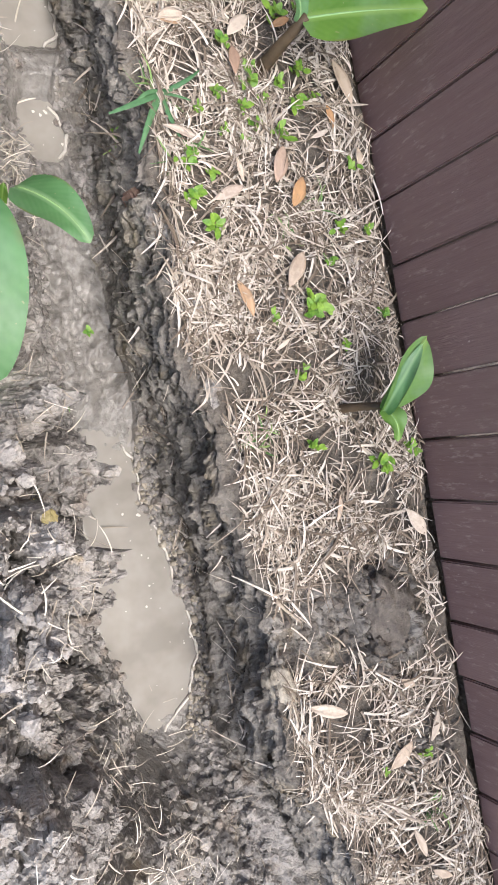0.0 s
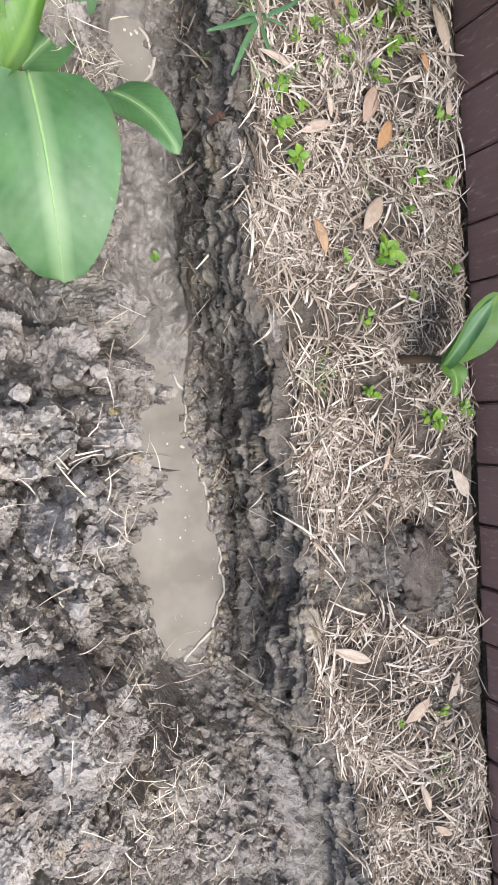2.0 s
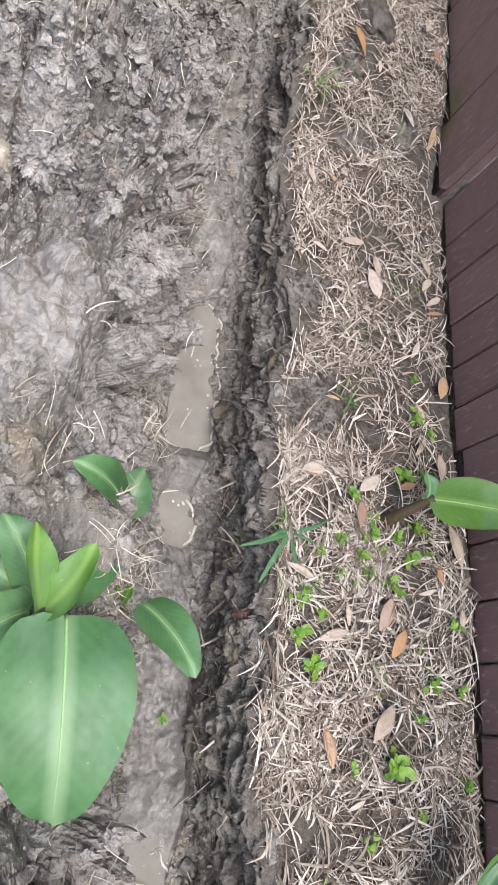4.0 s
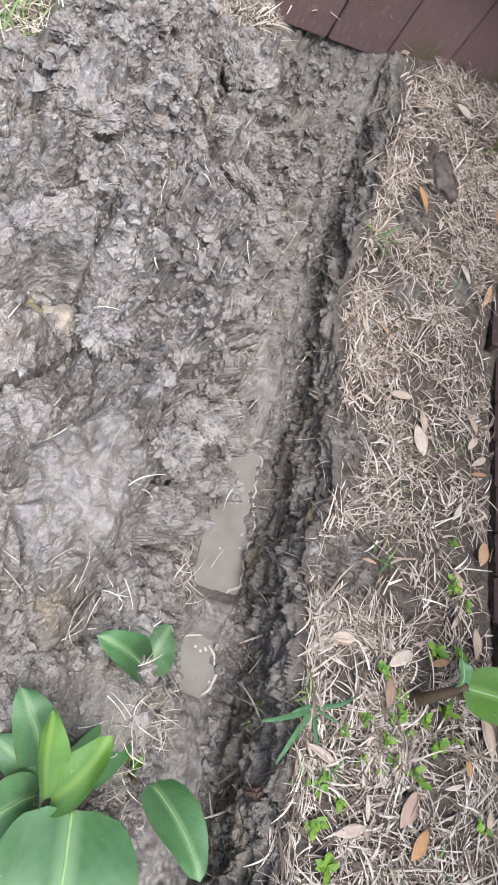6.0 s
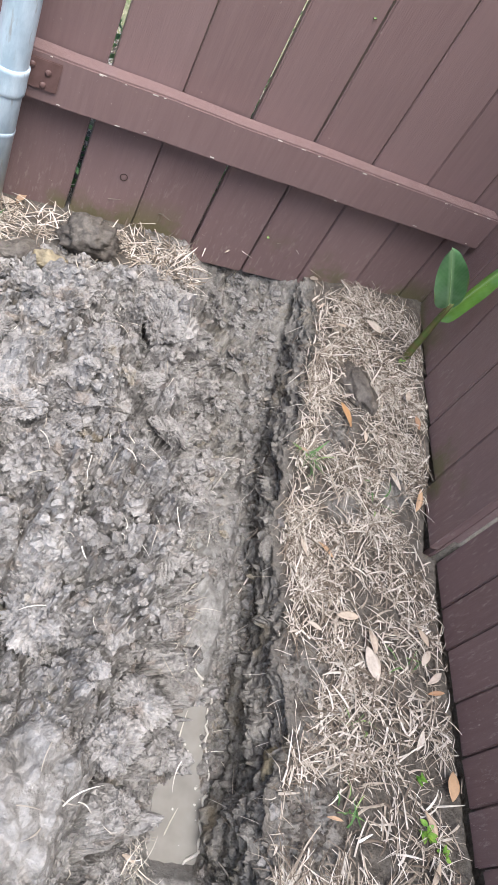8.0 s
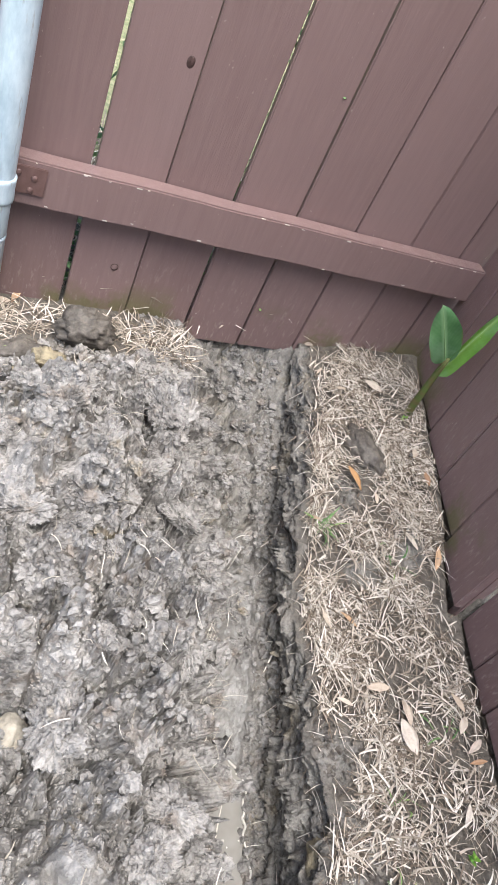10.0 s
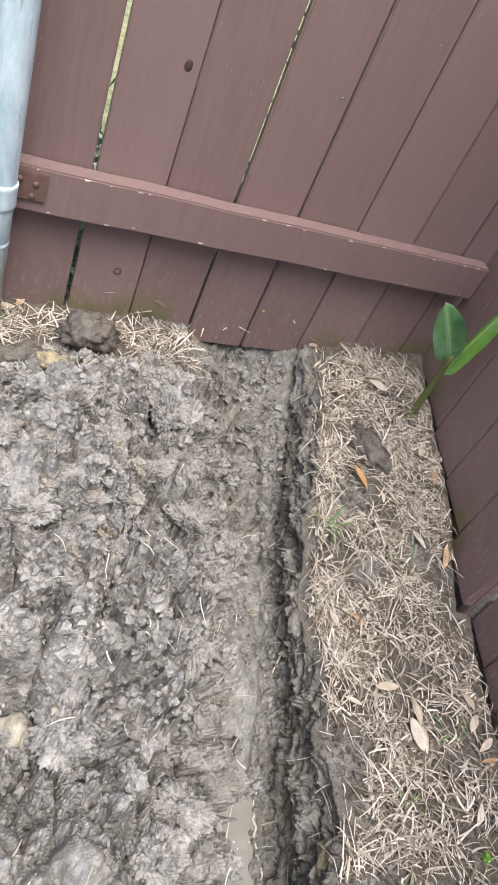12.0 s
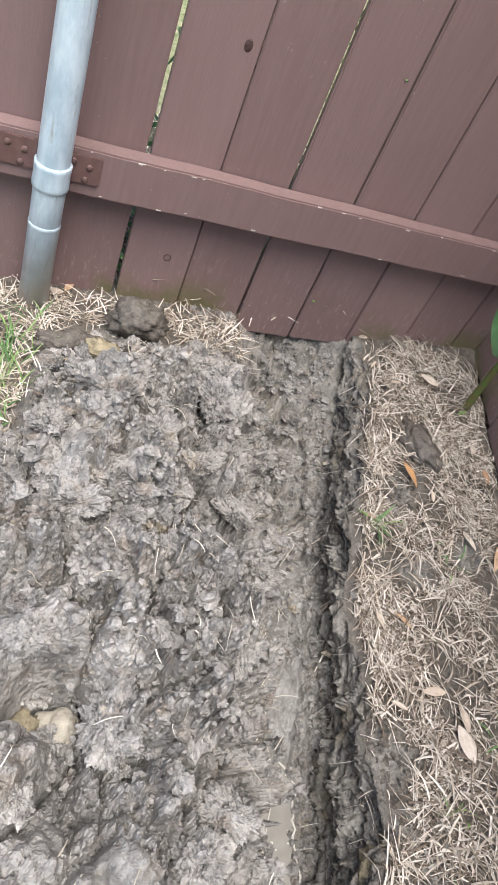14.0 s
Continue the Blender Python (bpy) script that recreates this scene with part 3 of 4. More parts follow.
def puddle(y0, y1, level, label, shore_dx):
    thing = tagged(new("puddle"), label, "puddle")
    ys = np.linspace(y0, y1, 40)
    verts, faces = [], []
    for i, y in enumerate(ys):
        a, b = float(floor_left(y)) - 0.035, float(floor_right(y)) + 0.02
        verts += [(a, y, level), ((a + b) / 2, y, level), (b, y, level)]
        if i:
            p = (i - 1) * 3
            faces += [(p, p + 1, p + 4, p + 3), (p + 1, p + 2, p + 5, p + 4)]
    put("water", mesh_of("water", verts, faces, WATER), thing)
    # pale tube: the waterline's bright highlight and foamy edge as shape and colour
    pts = []
    shore = lambda y: sum(shore_x(y + d, level) for d in (-.014, -.007, 0, .007, .014)) / 5
    for y in np.arange(y0 + 0.03, y1 - 0.035, 0.006):
        if shore_x(y, level) < float(floor_right(y)) - 0.030:
            continue
        pts.append((shore(y) - 0.001 + shore_dx - 0.002 + 0.0015 * math.sin(y * 210) + 0.002 * math.sin(y * 83), y, level + 0.0016))
    v, f = tube(pts, [0.0014 + 0.0014 * math.sin(i * 0.43 + math.sin(i * 0.9)) ** 2 for i in range(len(pts))], 6)
    r = random.Random(int(y0 * 1000))
    fv, ff = [], []
    for _ in range(int((y1 - y0) * 70)):
        y = r.uniform(y0 + 0.05, y1 - 0.04)
        wide = shore_x(y, level) - float(floor_left(y))
        x = shore_x(y, level) - wide * (0.04 + 0.7 * r.random() ** 1.6)
        size, k = 0.0008 + 0.0016 * r.random() ** 3, len(fv)
        ring = [(x + size * math.cos(a) * r.uniform(.7, 1.5), y + size * math.sin(a) * r.uniform(.7, 1.4), level + 0.0006) for a in np.arange(7) * 0.8976]
        fv += ring + [(x, y, level + 0.0016)]
        ff += [(k + i, k + (i + 1) % 7, k + 7) for i in range(7)]
    tagged(put("foam_flecks", mesh_of("foam_flecks", fv, ff, PALE_MARK), thing, "pale scum flecks floating on the water"), kind="stuff")
    put("foam_line", mesh_of("foam_line", v, f, PALE_MARK), thing, "thin pale tube for foam and the waterline's bright highlight")
    return thing


puddle(-0.60, -0.045, -0.247, "long puddle of opaque brown silty water in the trench", 0.0)
puddle(0.33, 0.475, -0.243, "small puddle of brown silty water in the trench", 0.0)
puddle(0.50, 0.885, -0.243, "narrow puddle of brown silty water in the trench", 0.0)


# ---- fences ----
def board_mesh(width, height, thick, seed, chip=0.0, material=None):
    """A painted upright board in its own frame: x across, y out of its face, foot at z = 0."""
    rng = random.Random(seed)
    bm = box(width, thick, height, 0.0022, (0, 0, height / 2))
    for v in bm.verts:
        if v.co.z < 0.02:
            v.co.z += rng.uniform(0, 0.006) + (chip if v.co.x > 0 else 0)
        v.co.x += rng.uniform(-0.0006, 0.0006)
    me = bpy.data.meshes.new("board")
    bm.to_mesh(me)
    bm.free()
    me.materials.append(material or PAINT)
    return me


fence_dir = Vector((0.968, 0.252, 0))
fence_out = Vector((0.252, -0.968, 0))
fence_turn = math.degrees(math.atan2(0.252, 0.968))
A0 = Vector((0.0815, 1.624, 0))


def on_fence(s, z, out=0.0):
    return A0 + fence_dir * s + fence_out * out + Vector((0, 0, z))


back = tagged(new("fence"), "brown painted wooden board fence with a horizontal rail", "fence")
seams = [-1.10, -0.96, -0.82, -0.68, -0.54, -0.408, -0.268, -0.137, 0.0, 0.136, 0.276, 0.418, 0.555, 0.640]
gaps = {-0.268: 0.009, 0.0: 0.0068, 0.136: 0.0060, -0.408: 0.004}
for i, (a, b) in enumerate(zip(seams, seams[1:])):
    a2, b2 = a + gaps.get(a, 0.0024) / 2, b - gaps.get(b, 0.0024) / 2
    foot = 0.0
    put("board", board_mesh(b2 - a2, 1.80, 0.016, i), back, "", Matrix.Translation(on_fence((a2 + b2) / 2, foot, -0.008 - 0.0015 * (i % 2))) @ pose(0, 0, 0, 0, 0, fence_turn))


def rail(parent, s0, s1, z0, tilt):
    bm = box(s1 - s0, 0.038, 0.083, 0.003)
    bmesh.ops.subdivide_edges(bm, edges=[e for e in bm.edges if e.calc_length() > 0.3], cuts=24, use_grid_fill=True)
    for v in bm.verts:
        v.co.z += 0.0005 * math.sin(v.co.x * 17) + 0.0003 * math.sin(v.co.x * 61)
        v.co.y += 0.001 * math.sin(v.co.x * 23 + 1)
    ob = part("rail", bm, PAINT, parent)
    ob.matrix_basis = Matrix.Translation(on_fence((s0 + s1) / 2, z0, 0.0205)) @ pose(0, 0, 0, 0, tilt, fence_turn)
    return ob


long_rail = rail(back, -0.405, 0.612, 0.3035, 0.9)
chips = random.Random(31)
for k in range(22):
    x = chips.uniform(-0.48, 0.48)
    low = k % 3 == 2
    bm = box(chips.uniform(.003, .011), .0016, chips.uniform(.0012, .0026), 0.0004)
    chip = part("paint_chip", bm, PALE_MARK, long_rail, "pale bare spot where paint has chipped")
    chip.location = (x, -0.0188 + 0.001 * math.sin(x * 23 + 1), -0.0385 + chips.uniform(0, .006) if low else 0.0395 - chips.uniform(0, .003))
rail(back, -1.10, -0.411, 0.322, 0.5)


def bracket(parent, s, z):
    bm = box(0.062, 0.004, 0.05, 0.0012)
    ob = part("bracket", bm, STEEL_PAINTED, parent, "brown painted steel bracket plate")
    ob.matrix_basis = Matrix.Translation(on_fence(s, z, 0.0425)) @ pose(0, 0, 0, 0, 1, fence_turn)
    for dx, dz in ((-0.014, 0.012), (0.012, 0.006), (0.008, -0.016)):
        b = bmesh.new()
        bmesh.ops.create_uvsphere(b, u_segments=12, v_segments=6, radius=0.0055)
        for v in b.verts:
            v.co.y *= 0.5
        h = part("bolt", b, STEEL_PAINTED, ob, "", True)
        h.matrix_basis = Matrix.Translation((dx, -0.003, dz))


bracket(back, -0.376, 0.318)
bracket(back, -0.478, 0.326)

KNOTS = ((-0.159, 0.556, 0.007, 0.010), (-0.184, 0.152, 0.007, 0.007))
for s, z, rx, rz in KNOTS:
    out = 0.0395 if 0.26 < z < 0.345 else 0.0
    bm = bmesh.new()
    bmesh.ops.create_uvsphere(bm, u_segments=14, v_segments=8, radius=1)
    for v in bm.verts:
        v.co = Vector((v.co.x * rx, v.co.y * 0.0016, v.co.z * rz))
    k = part("knot", bm, KNOT if s < -0.15 and z > 0.51 else PAINT, back, "dark knot in the board" if s < -0.15 and z > 0.51 else "", True)
    k.matrix_basis = Matrix.Translation(on_fence(s, z, out)) @ pose(0, 0, 0, 0, 0, fence_turn)
    if z < 0.2:
        ring = []
        for a in range(25):
            ring.append((rx * math.cos(a * math.pi / 12), -0.001, rz * math.sin(a * math.pi / 12)))
        v, f = tube(ring, [0.0008] * 25, 5, False)
        r = put("knot_ring", mesh_of("knot_ring", v, f, KNOT), back)
        r.matrix_basis = k.matrix_basis.copy()

near = tagged(new("fence"), "dark brown painted fence of narrow upright boards", "fence")
near_seams = [-1.60, -1.51, -1.42, -1.33, -1.24, -1.15, -1.06, -0.97, -0.88, -0.79, -0.70, -0.605, -0.518, -0.432, -0.337, -0.246, -0.155, -0.064, 0.022, 0.105, 0.203, 0.293, 0.383, 0.468, 0.55, 0.63, 0.71, 0.80, 0.896, 0.98, 1.083]
for i, (a, b) in enumerate(zip(near_seams, near_seams[1:])):
    me = board_mesh(b - a - 0.0034, 1.92, 0.016, 50 + i, 0.0, DARK_PAINT)
    put("board", me, near, "", Matrix.Translation((0.72 + 0.0012 * (i % 3), (a + b) / 2, -0.010 + 0.8 * float(turf_level((a + b) / 2)) + 0.002 * (i % 4))) @ pose(0, 0, 0, 0, 0, -90))
far_fence = tagged(new("fence"), "brown painted fence panel of wide boards standing proud", "fence")
far_seams = [1.092, 1.236, 1.382, 1.524, 1.663, 1.772]
for i, (a, b) in enumerate(zip(far_seams, far_seams[1:])):
    me = board_mesh(b - a - 0.003, 1.92, 0.018, 90 + i)
    put("board", me, far_fence, "", Matrix.Translation((0.692 + 0.0012 * (i % 2), (a + b) / 2, float(turf_level((a + b) / 2)) - 0.010 + 0.003 * (i % 2))) @ pose(0, 0, 0, 0, 0, -90))
bm = box(0.67, 0.018, 0.09, 0.002)
nailer = part("rail", bm, PAINT, far_fence)
nailer.matrix_basis = pose(0.7115, 1.43, 0.9, 0, 0, -90)
bm = box(0.022, 0.02, 1.90, 0.002)
strip = part("end_strip", bm, PAINT, far_fence)
strip.matrix_basis = pose(0.7135, 1.1055, 0.86)


# ---- steel post ----
def steel_post(x, y):
    z0 = ground_z(x, y) - 0.03
    thing = tagged(new("steel_post"), "weathered galvanised steel pipe post in front of the fence", "post")
    thing.location = (x, y, z0)
    v, f = tube([(0, 0, 0), (0, 0, 0.3), (0, 0, 0.9), (0, 0, 1.70)], [0.0265, 0.0265, 0.0262, 0.0262], 40)
    put("pipe", mesh_of("pipe", v, f, ZINC), thing)
    prof = [(0.268, 0.0270), (0.2695, 0.0292), (0.276, 0.0298), (0.292, 0.0290), (0.306, 0.0296), (0.312, 0.0300), (0.3135, 0.0275)]
    v, f = tube([(0, 0, z) for z, _ in prof], [r for _, r in prof], 40)
    put("collar", mesh_of("collar", v, f, ZINC), thing, "galvanised band clamped round the pipe")
    v, f = tube([(0, 0, 0.196), (0, 0, 0.197), (0, 0, 0.203), (0, 0, 0.204)], [0.0266, 0.0272, 0.0272, 0.0266], 40)
    put("weld_ring", mesh_of("weld_ring", v, f, ZINC), thing)
    v, f = tube([(0, 0, 1.70), (0, 0, 1.715), (0, 0, 1.735), (0, 0, 1.742)], [0.028, 0.028, 0.018, 0.004], 30)
    put("cap", mesh_of("cap", v, f, ZINC), thing)


steel_post(-0.312, 1.463)


# ---- canna plants ----
def leaf_blade(base, ctrl, tip, width, curl=0.25, up=(0, 0, 1), wave=0.003, n=18, m=11, fat=0.62, full=0.55):
    pts = bezier(base, ctrl, tip, n)
    verts, faces, uvs = [], [], []
    for i, p in enumerate(pts):
        t = i / (n - 1)
        tan = (pts[min(i + 1, n - 1)] - pts[max(i - 1, 0)]).normalized()
        side = tan.cross(Vector(up)).normalized()
        nor = side.cross(tan).normalized()
        w = width * 0.5 * (math.sin(math.pi * min(1, t ** fat * 0.97 + 0.03)) ** full)
        for j in range(m):
            s = 2 * j / (m - 1) - 1
            c = curl * (1 - 0.3 * t)
            a = s * c
            off = side * (w * math.sin(a) / c) + nor * (w * (1 - math.cos(a)) / c)
            off += nor * (wave * math.sin(t * 9 + s * 2) * abs(s))
            verts.append(p + off)
            uvs.append((s * 0.5 * w / (width * 0.5) + 0.5, t))
    for i in range(n - 1):
        for j in range(m - 1):
            faces.append((i * m + j, i * m + j + 1, (i + 1) * m + j + 1, (i + 1) * m + j))
    return pts, verts, faces, uvs


def canna_leaf(plant, base, ctrl, tip, width, material=None, label="", rib=True, **more):
    pts, verts, faces, uvs = leaf_blade(base, ctrl, tip, width, **more)
    me = mesh_of("leaf", verts, faces, material or LEAF)
    layer = me.uv_layers.new(name="UVMap")
    for loop in me.loops:
        layer.data[loop.index].uv = uvs[loop.vertex_index]
    ob = put("leaf", me, plant, label)
    if rib:
        up = Vector((0, 0, 1))
        v, f = tube([p - up * 0.0002 for p in pts], [0.0020 * (1 - i / len(pts)) * (width / 0.1) ** 0.5 + 0.0002 for i in range(len(pts))], 6)
        put("midrib", mesh_of("midrib", v, f, VEIN), ob, "pale green midrib")
    return ob


def stem(plant, points, r0, r1, material=None, name="stem", label=""):
    n = 10
    pts = bezier(points[0], points[1], points[2], n)
    v, f = tube(pts, [r0 + (r1 - r0) * i / (n - 1) for i in range(n)], 12)
    put(name, mesh_of(name, v, f, material or STEM), plant, label)


clump = tagged(new("canna_plant"), "leafy green canna plant growing out of the mud heap", "plant")
gz = ground_z(0.085, 0.20)
stem(clump, ((.085, .205, gz - .01), (.08, .205, .06), (.075, .195, .10)), .011, .007)
canna_leaf(clump, (.086, .186, .108), (.092, .09, .158), (.108, -.006, .088), .138, curl=0.25, fat=0.70, full=0.45, up=(-0.1, 0, 1), label="broad glossy green leaf with a pale midrib", n=26, m=15)
canna_leaf(clump, (.066, .190, .095), (.085, .212, .13), (.098, .256, .142), .055, LEAF_BRIGHT, "", False, curl=1.1, up=(-0.5, 0.2, 1))
canna_leaf(clump, (.060, .190, .095), (.045, .215, .135), (.034, .268, .150), .050, LEAF_BRIGHT, "", False, curl=1.1, up=(0.5, 0.2, 1))
canna_leaf(clump, (.085, .210, .06), (.12, .25, .06), (.152, .292, .005), .055, curl=0.5)
canna_leaf(clump, (.06, .215, .05), (.035, .25, .10), (.006, .285, .085), .055, curl=0.4)
canna_leaf(clump, (.055, .19, .06), (.02, .18, .11), (-.004, .135, .09), .055, curl=0.4)
canna_leaf(clump, (.06, .205, .05), (.03, .22, .08), (-.005, .235, .06), .045, curl=0.4)

second = tagged(new("canna_plant"), "young canna plant with two pale-backed leaves in mud", "plant")
gz = ground_z(0.178, 0.345)
stem(second, ((.178, .345, gz - .01), (.178, .345, gz + .03), (.172, .348, gz + .065)), .008, .006, SHEATH)
canna_leaf(second, (.176, .346, gz + .05), (.12, .340, .125), (.064, .350, .105), .055, curl=0.6)
canna_leaf(second, (.176, .347, gz + .05), (.165, .37, gz + .10), (.190, .415, gz + .075), .060, curl=0.5)

third = tagged(new("canna_seedling"), "small canna seedling with one pointed green leaf", "plant")
gz = ground_z(0.187, 0.228)
stem(third, ((.187, .230, gz - .01), (.187, .228, gz + .01), (.190, .221, gz + .03)), .004, .003)
canna_leaf(third, (.189, .222, max(.013, gz + .02)), (.225, .185, .075), (.247, .140, .064), .055, LEAF, curl=0.3)
canna_leaf(third, (.187, .230, gz + .01), (.187, .24, gz + .04), (.190, .252, gz + .045), .014, LEAF_BRIGHT, rib=False)

strip_a = tagged(new("canna_plant"), "young canna shoot with one long leaf beside the fence", "plant")
gz = ground_z(.553, .393)
stem(strip_a, ((.553, .393, gz - .01), (.555, .397, .03), (.575, .413, .080)), .0105, .006, SHEATH)
canna_leaf(strip_a, (.572, .412, .076), (.635, .400, .132), (.695, .384, .165), .078, LEAF_BRIGHT, curl=0.3)
canna_leaf(strip_a, (.568, .41, .07), (.565, .425, .095), (.556, .447, .085), .026, LEAF, curl=0.6)

strip_b = tagged(new("canna_plant"), "young canna shoot with a half unrolled leaf beside fence", "plant")
gz = ground_z(.578, -.088)
stem(strip_b, ((.578, -.088, gz - .01), (.585, -.088, .03), (.606, -.094, .065)), .007, .005, SHEATH)
canna_leaf(strip_b, (.604, -.100, .062), (.604, -.070, .115), (.648, -.014, .120), .082, LEAF_BRIGHT, curl=0.75, up=(0.25, -0.1, 1), fat=0.75)
# added dark blade stands in for the leaf's shaded, rolled-over half
canna_leaf(strip_b, (.604, -.101, .064), (.592, -.068, .122), (.634, -.024, .126), .030, LEAF, "", False, curl=1.3, up=(-0.5, 0.1, 1))
canna_leaf(strip_b, (.606, -.098, .06), (.612, -.115, .09), (.612, -.143, .070), .034, LEAF_BRIGHT, curl=0.5)

corner_plant = tagged(new("canna_plant"), "canna shoot with two upright leaves in the fence corner", "plant")
gz = ground_z(.629, 1.561)
stem(corner_plant, ((.629, 1.561, gz - .01), (.622, 1.555, .12), (.600, 1.522, .235)), .010, .006)
canna_leaf(corner_plant, (.601, 1.524, .222), (.56, 1.50, .28), (.503, 1.496, .356), .074, LEAF, curl=0.4, up=(-0.1, -1, 0.5), fat=0.85)
canna_leaf(corner_plant, (.612, 1.538, .18), (.625, 1.53, .28), (.660, 1.548, .376), .055, LEAF_BRIGHT, curl=1.5, up=(0.1, -1, 0.5))


# ---- straw, grass and roots ----
def strand(verts, faces, root, way, length, width, lift, bend, n=4, up=Vector((0, 0, 1)), follow=0.0, hang=0.0):
    """A bent, keeled blade of grass added to verts and faces; past the bank's edge it hangs down."""
    side = way.cross(up).normalized()
    k = len(verts)
    for i in range(n + 1):
        t = i / n
        p = root + way * (length * t) + up * (lift * 4 * t * (1 - t) * 0.6 + lift * 0.4 * t) + side * (bend * t * t)
        if follow:
            p.z = max(p.z, ground_z(p.x, p.y) + 0.0015)
        if hang:
            p.z -= hang * max(0.0, float(bank_top(p.y)) - p.x)
        w = width * 0.5 * (1 - 0.7 * t ** 3)
        verts += [p - side * w, p + up * (w * 0.5), p + side * w]
        if i:
            q = k + (i - 1) * 3
            faces += [(q, q + 1, q + 4, q + 3), (q + 1, q + 2, q + 5, q + 4)]


rng = random.Random(7)
verts, faces = [], []
bare_spots = ((.600, -.390, .066, .090), (.475, -.385, .075, .065), (.43, .56, .05, .06), (.42, .80, .045, .05), (.60, 1.20, .03, .035), (.44, 1.28, .03, .045), (.50, 1.13, .03, .025))
clumps = [(rng.uniform(0.34, 0.715), rng.uniform(-1.1, 1.72), rng.uniform(0, 6.28), rng.uniform(.4, 1.0)) for _ in range(700)]
clumps += [(float(bank_top(y)) + rng.uniform(0.0, 0.05), y, rng.choice((1.57, 4.71)) + rng.gauss(0, 0.7), 1.0) for y in np.arange(-1.05, 1.62, 0.028)]
made = 0
tries = 0
while made < 26000 and tries < 230000:
    tries += 1
    cx, cy, ca, spread = rng.choice(clumps)
    x, y = cx + rng.gauss(0, 0.028), cy + rng.gauss(0, 0.032)
    if x > (0.702 if y < 1.08 else 0.672) or y > 1.60 + 0.25 * x or y < -1.15 or x < float(bank_top(y)) - 0.004:
        continue
    if any(((x - a) / c) ** 2 + ((y - b) / d) ** 2 < 1 and rng.random() < 0.96 for a, b, c, d in bare_spots):
        continue
    patchy = noise.noise(Vector((x * 11, y * 11, 3))) + 0.5 * noise.noise(Vector((x * 27, y * 27, 9)))
    if patchy < (-0.17 if y < 0.5 else -0.06 if y > 0.75 else 0.0) and rng.random() < 0.88:
        continue
    a = rng.gauss(ca, 0.9) if rng.random() < 0.6 else rng.uniform(0, 6.28)
    length = rng.choice((rng.uniform(0.008, 0.026), rng.uniform(0.015, 0.045), rng.uniform(0.025, 0.068)))
    if x + math.cos(a) * length > (0.705 if y < 1.08 else 0.675) + 0.006 * rng.random() ** 2:
        a = math.pi - a
    if x + math.cos(a) * length < float(bank_top(y)) - rng.uniform(-0.006, 0.008):
        a = rng.choice((1.57, 4.71)) + rng.gauss(0, 0.45)
    z = ground_z(min(x, 0.70 if y < 1.08 else 0.672), y)
    up_bias = rng.random()
    strand(verts, faces, Vector((x, y, z + rng.uniform(0.0, 0.010))), Vector((math.cos(a), math.sin(a), rng.uniform(-0.10, 0.12) if up_bias < 0.94 else rng.uniform(0.25, 0.7))).normalized(),
           length, 0.0010 + 0.0032 * rng.random() ** 2.4, rng.uniform(0, 0.009), rng.gauss(0, 0.10 if x > 0.63 or x < float(bank_top(y)) + 0.03 else 0.24) * length, 5, hang=1.1)
    made += 1
for _ in range(350):
    y = rng.uniform(-1.1, 1.65)
    x = float(bank_top(y)) + rng.uniform(0.0, 0.025)
    a = math.pi + rng.gauss(0, 0.8)
    strand(verts, faces, Vector((x, y, ground_z(x, y) + 0.003)), Vector((math.cos(a), math.sin(a), rng.uniform(-0.8, 0.0))).normalized(), rng.uniform(0.012, 0.036), rng.uniform(0.0007, 0.0018), rng.uniform(0, 0.008), rng.gauss(0, 0.016), 6, hang=1.2)
tagged(new("dead_grass", mesh_of("dead_grass", verts, faces, STRAW)), "matted pale dead grass straw on the turf strip", "dead grass", kind="stuff")

verts, faces = [], []
for _ in range(9000):
    x, y = rng.uniform(-0.75, 0.11), rng.uniform(0.95, 1.62)
    edge = 1.50 + 0.18 * (x + 0.1)
    if y > 1.575 + 0.26 * x or not (y > edge - 0.05 + rng.gauss(0, 0.012) or x < -0.265 + rng.gauss(0, 0.012)):
        continue
    a = rng.uniform(0, 6.28)
    strand(verts, faces, Vector((x, y, ground_z(x, y) + rng.uniform(0, 0.008))), Vector((math.cos(a), math.sin(a), rng.uniform(-.05, .28))).normalized(), rng.uniform(0.015, 0.06), rng.uniform(0.0012, 0.003), rng.uniform(0, 0.01), rng.gauss(0, 0.012), 4)
tagged(new("dead_grass", mesh_of("dead_grass", verts, faces, STRAW)), "pale dead grass at the foot of the fence", "dead grass", kind="stuff")

verts, faces = [], []
for _ in range(2600):
    x, y = rng.uniform(-0.5, 0.6), rng.uniform(0.03, 0.9)
    y += 1.61 + 0.26 * x
    a = rng.uniform(0, 6.28)
    strand(verts, faces, Vector((x, y, ground_z(x, y))), Vector((math.cos(a), math.sin(a), rng.uniform(.1, 1.2))).normalized(), rng.uniform(0.04, 0.12), rng.uniform(0.003, 0.006), rng.uniform(0, 0.01), rng.gauss(0, 0.02), 3)
tagged(new("dead_grass", mesh_of("dead_grass", verts, faces, STRAW)), "pale dry grass seen through the fence's gaps", "dead grass", kind="stuff")

verts, faces = [], []
for _ in range(2600):
    s0, out, z = rng.uniform(-1.0, 0.6), rng.uniform(0.06, 0.30), rng.random() ** 1.3 * 1.5 + 0.05
    p = on_fence(s0, z, -out)
    strand(verts, faces, p, Vector((rng.gauss(0, 1), rng.gauss(0, 1), rng.gauss(0, 0.6))).normalized(), rng.uniform(0.03, 0.07), rng.uniform(0.012, 0.024), 0.004, rng.gauss(0, 0.01), 3)
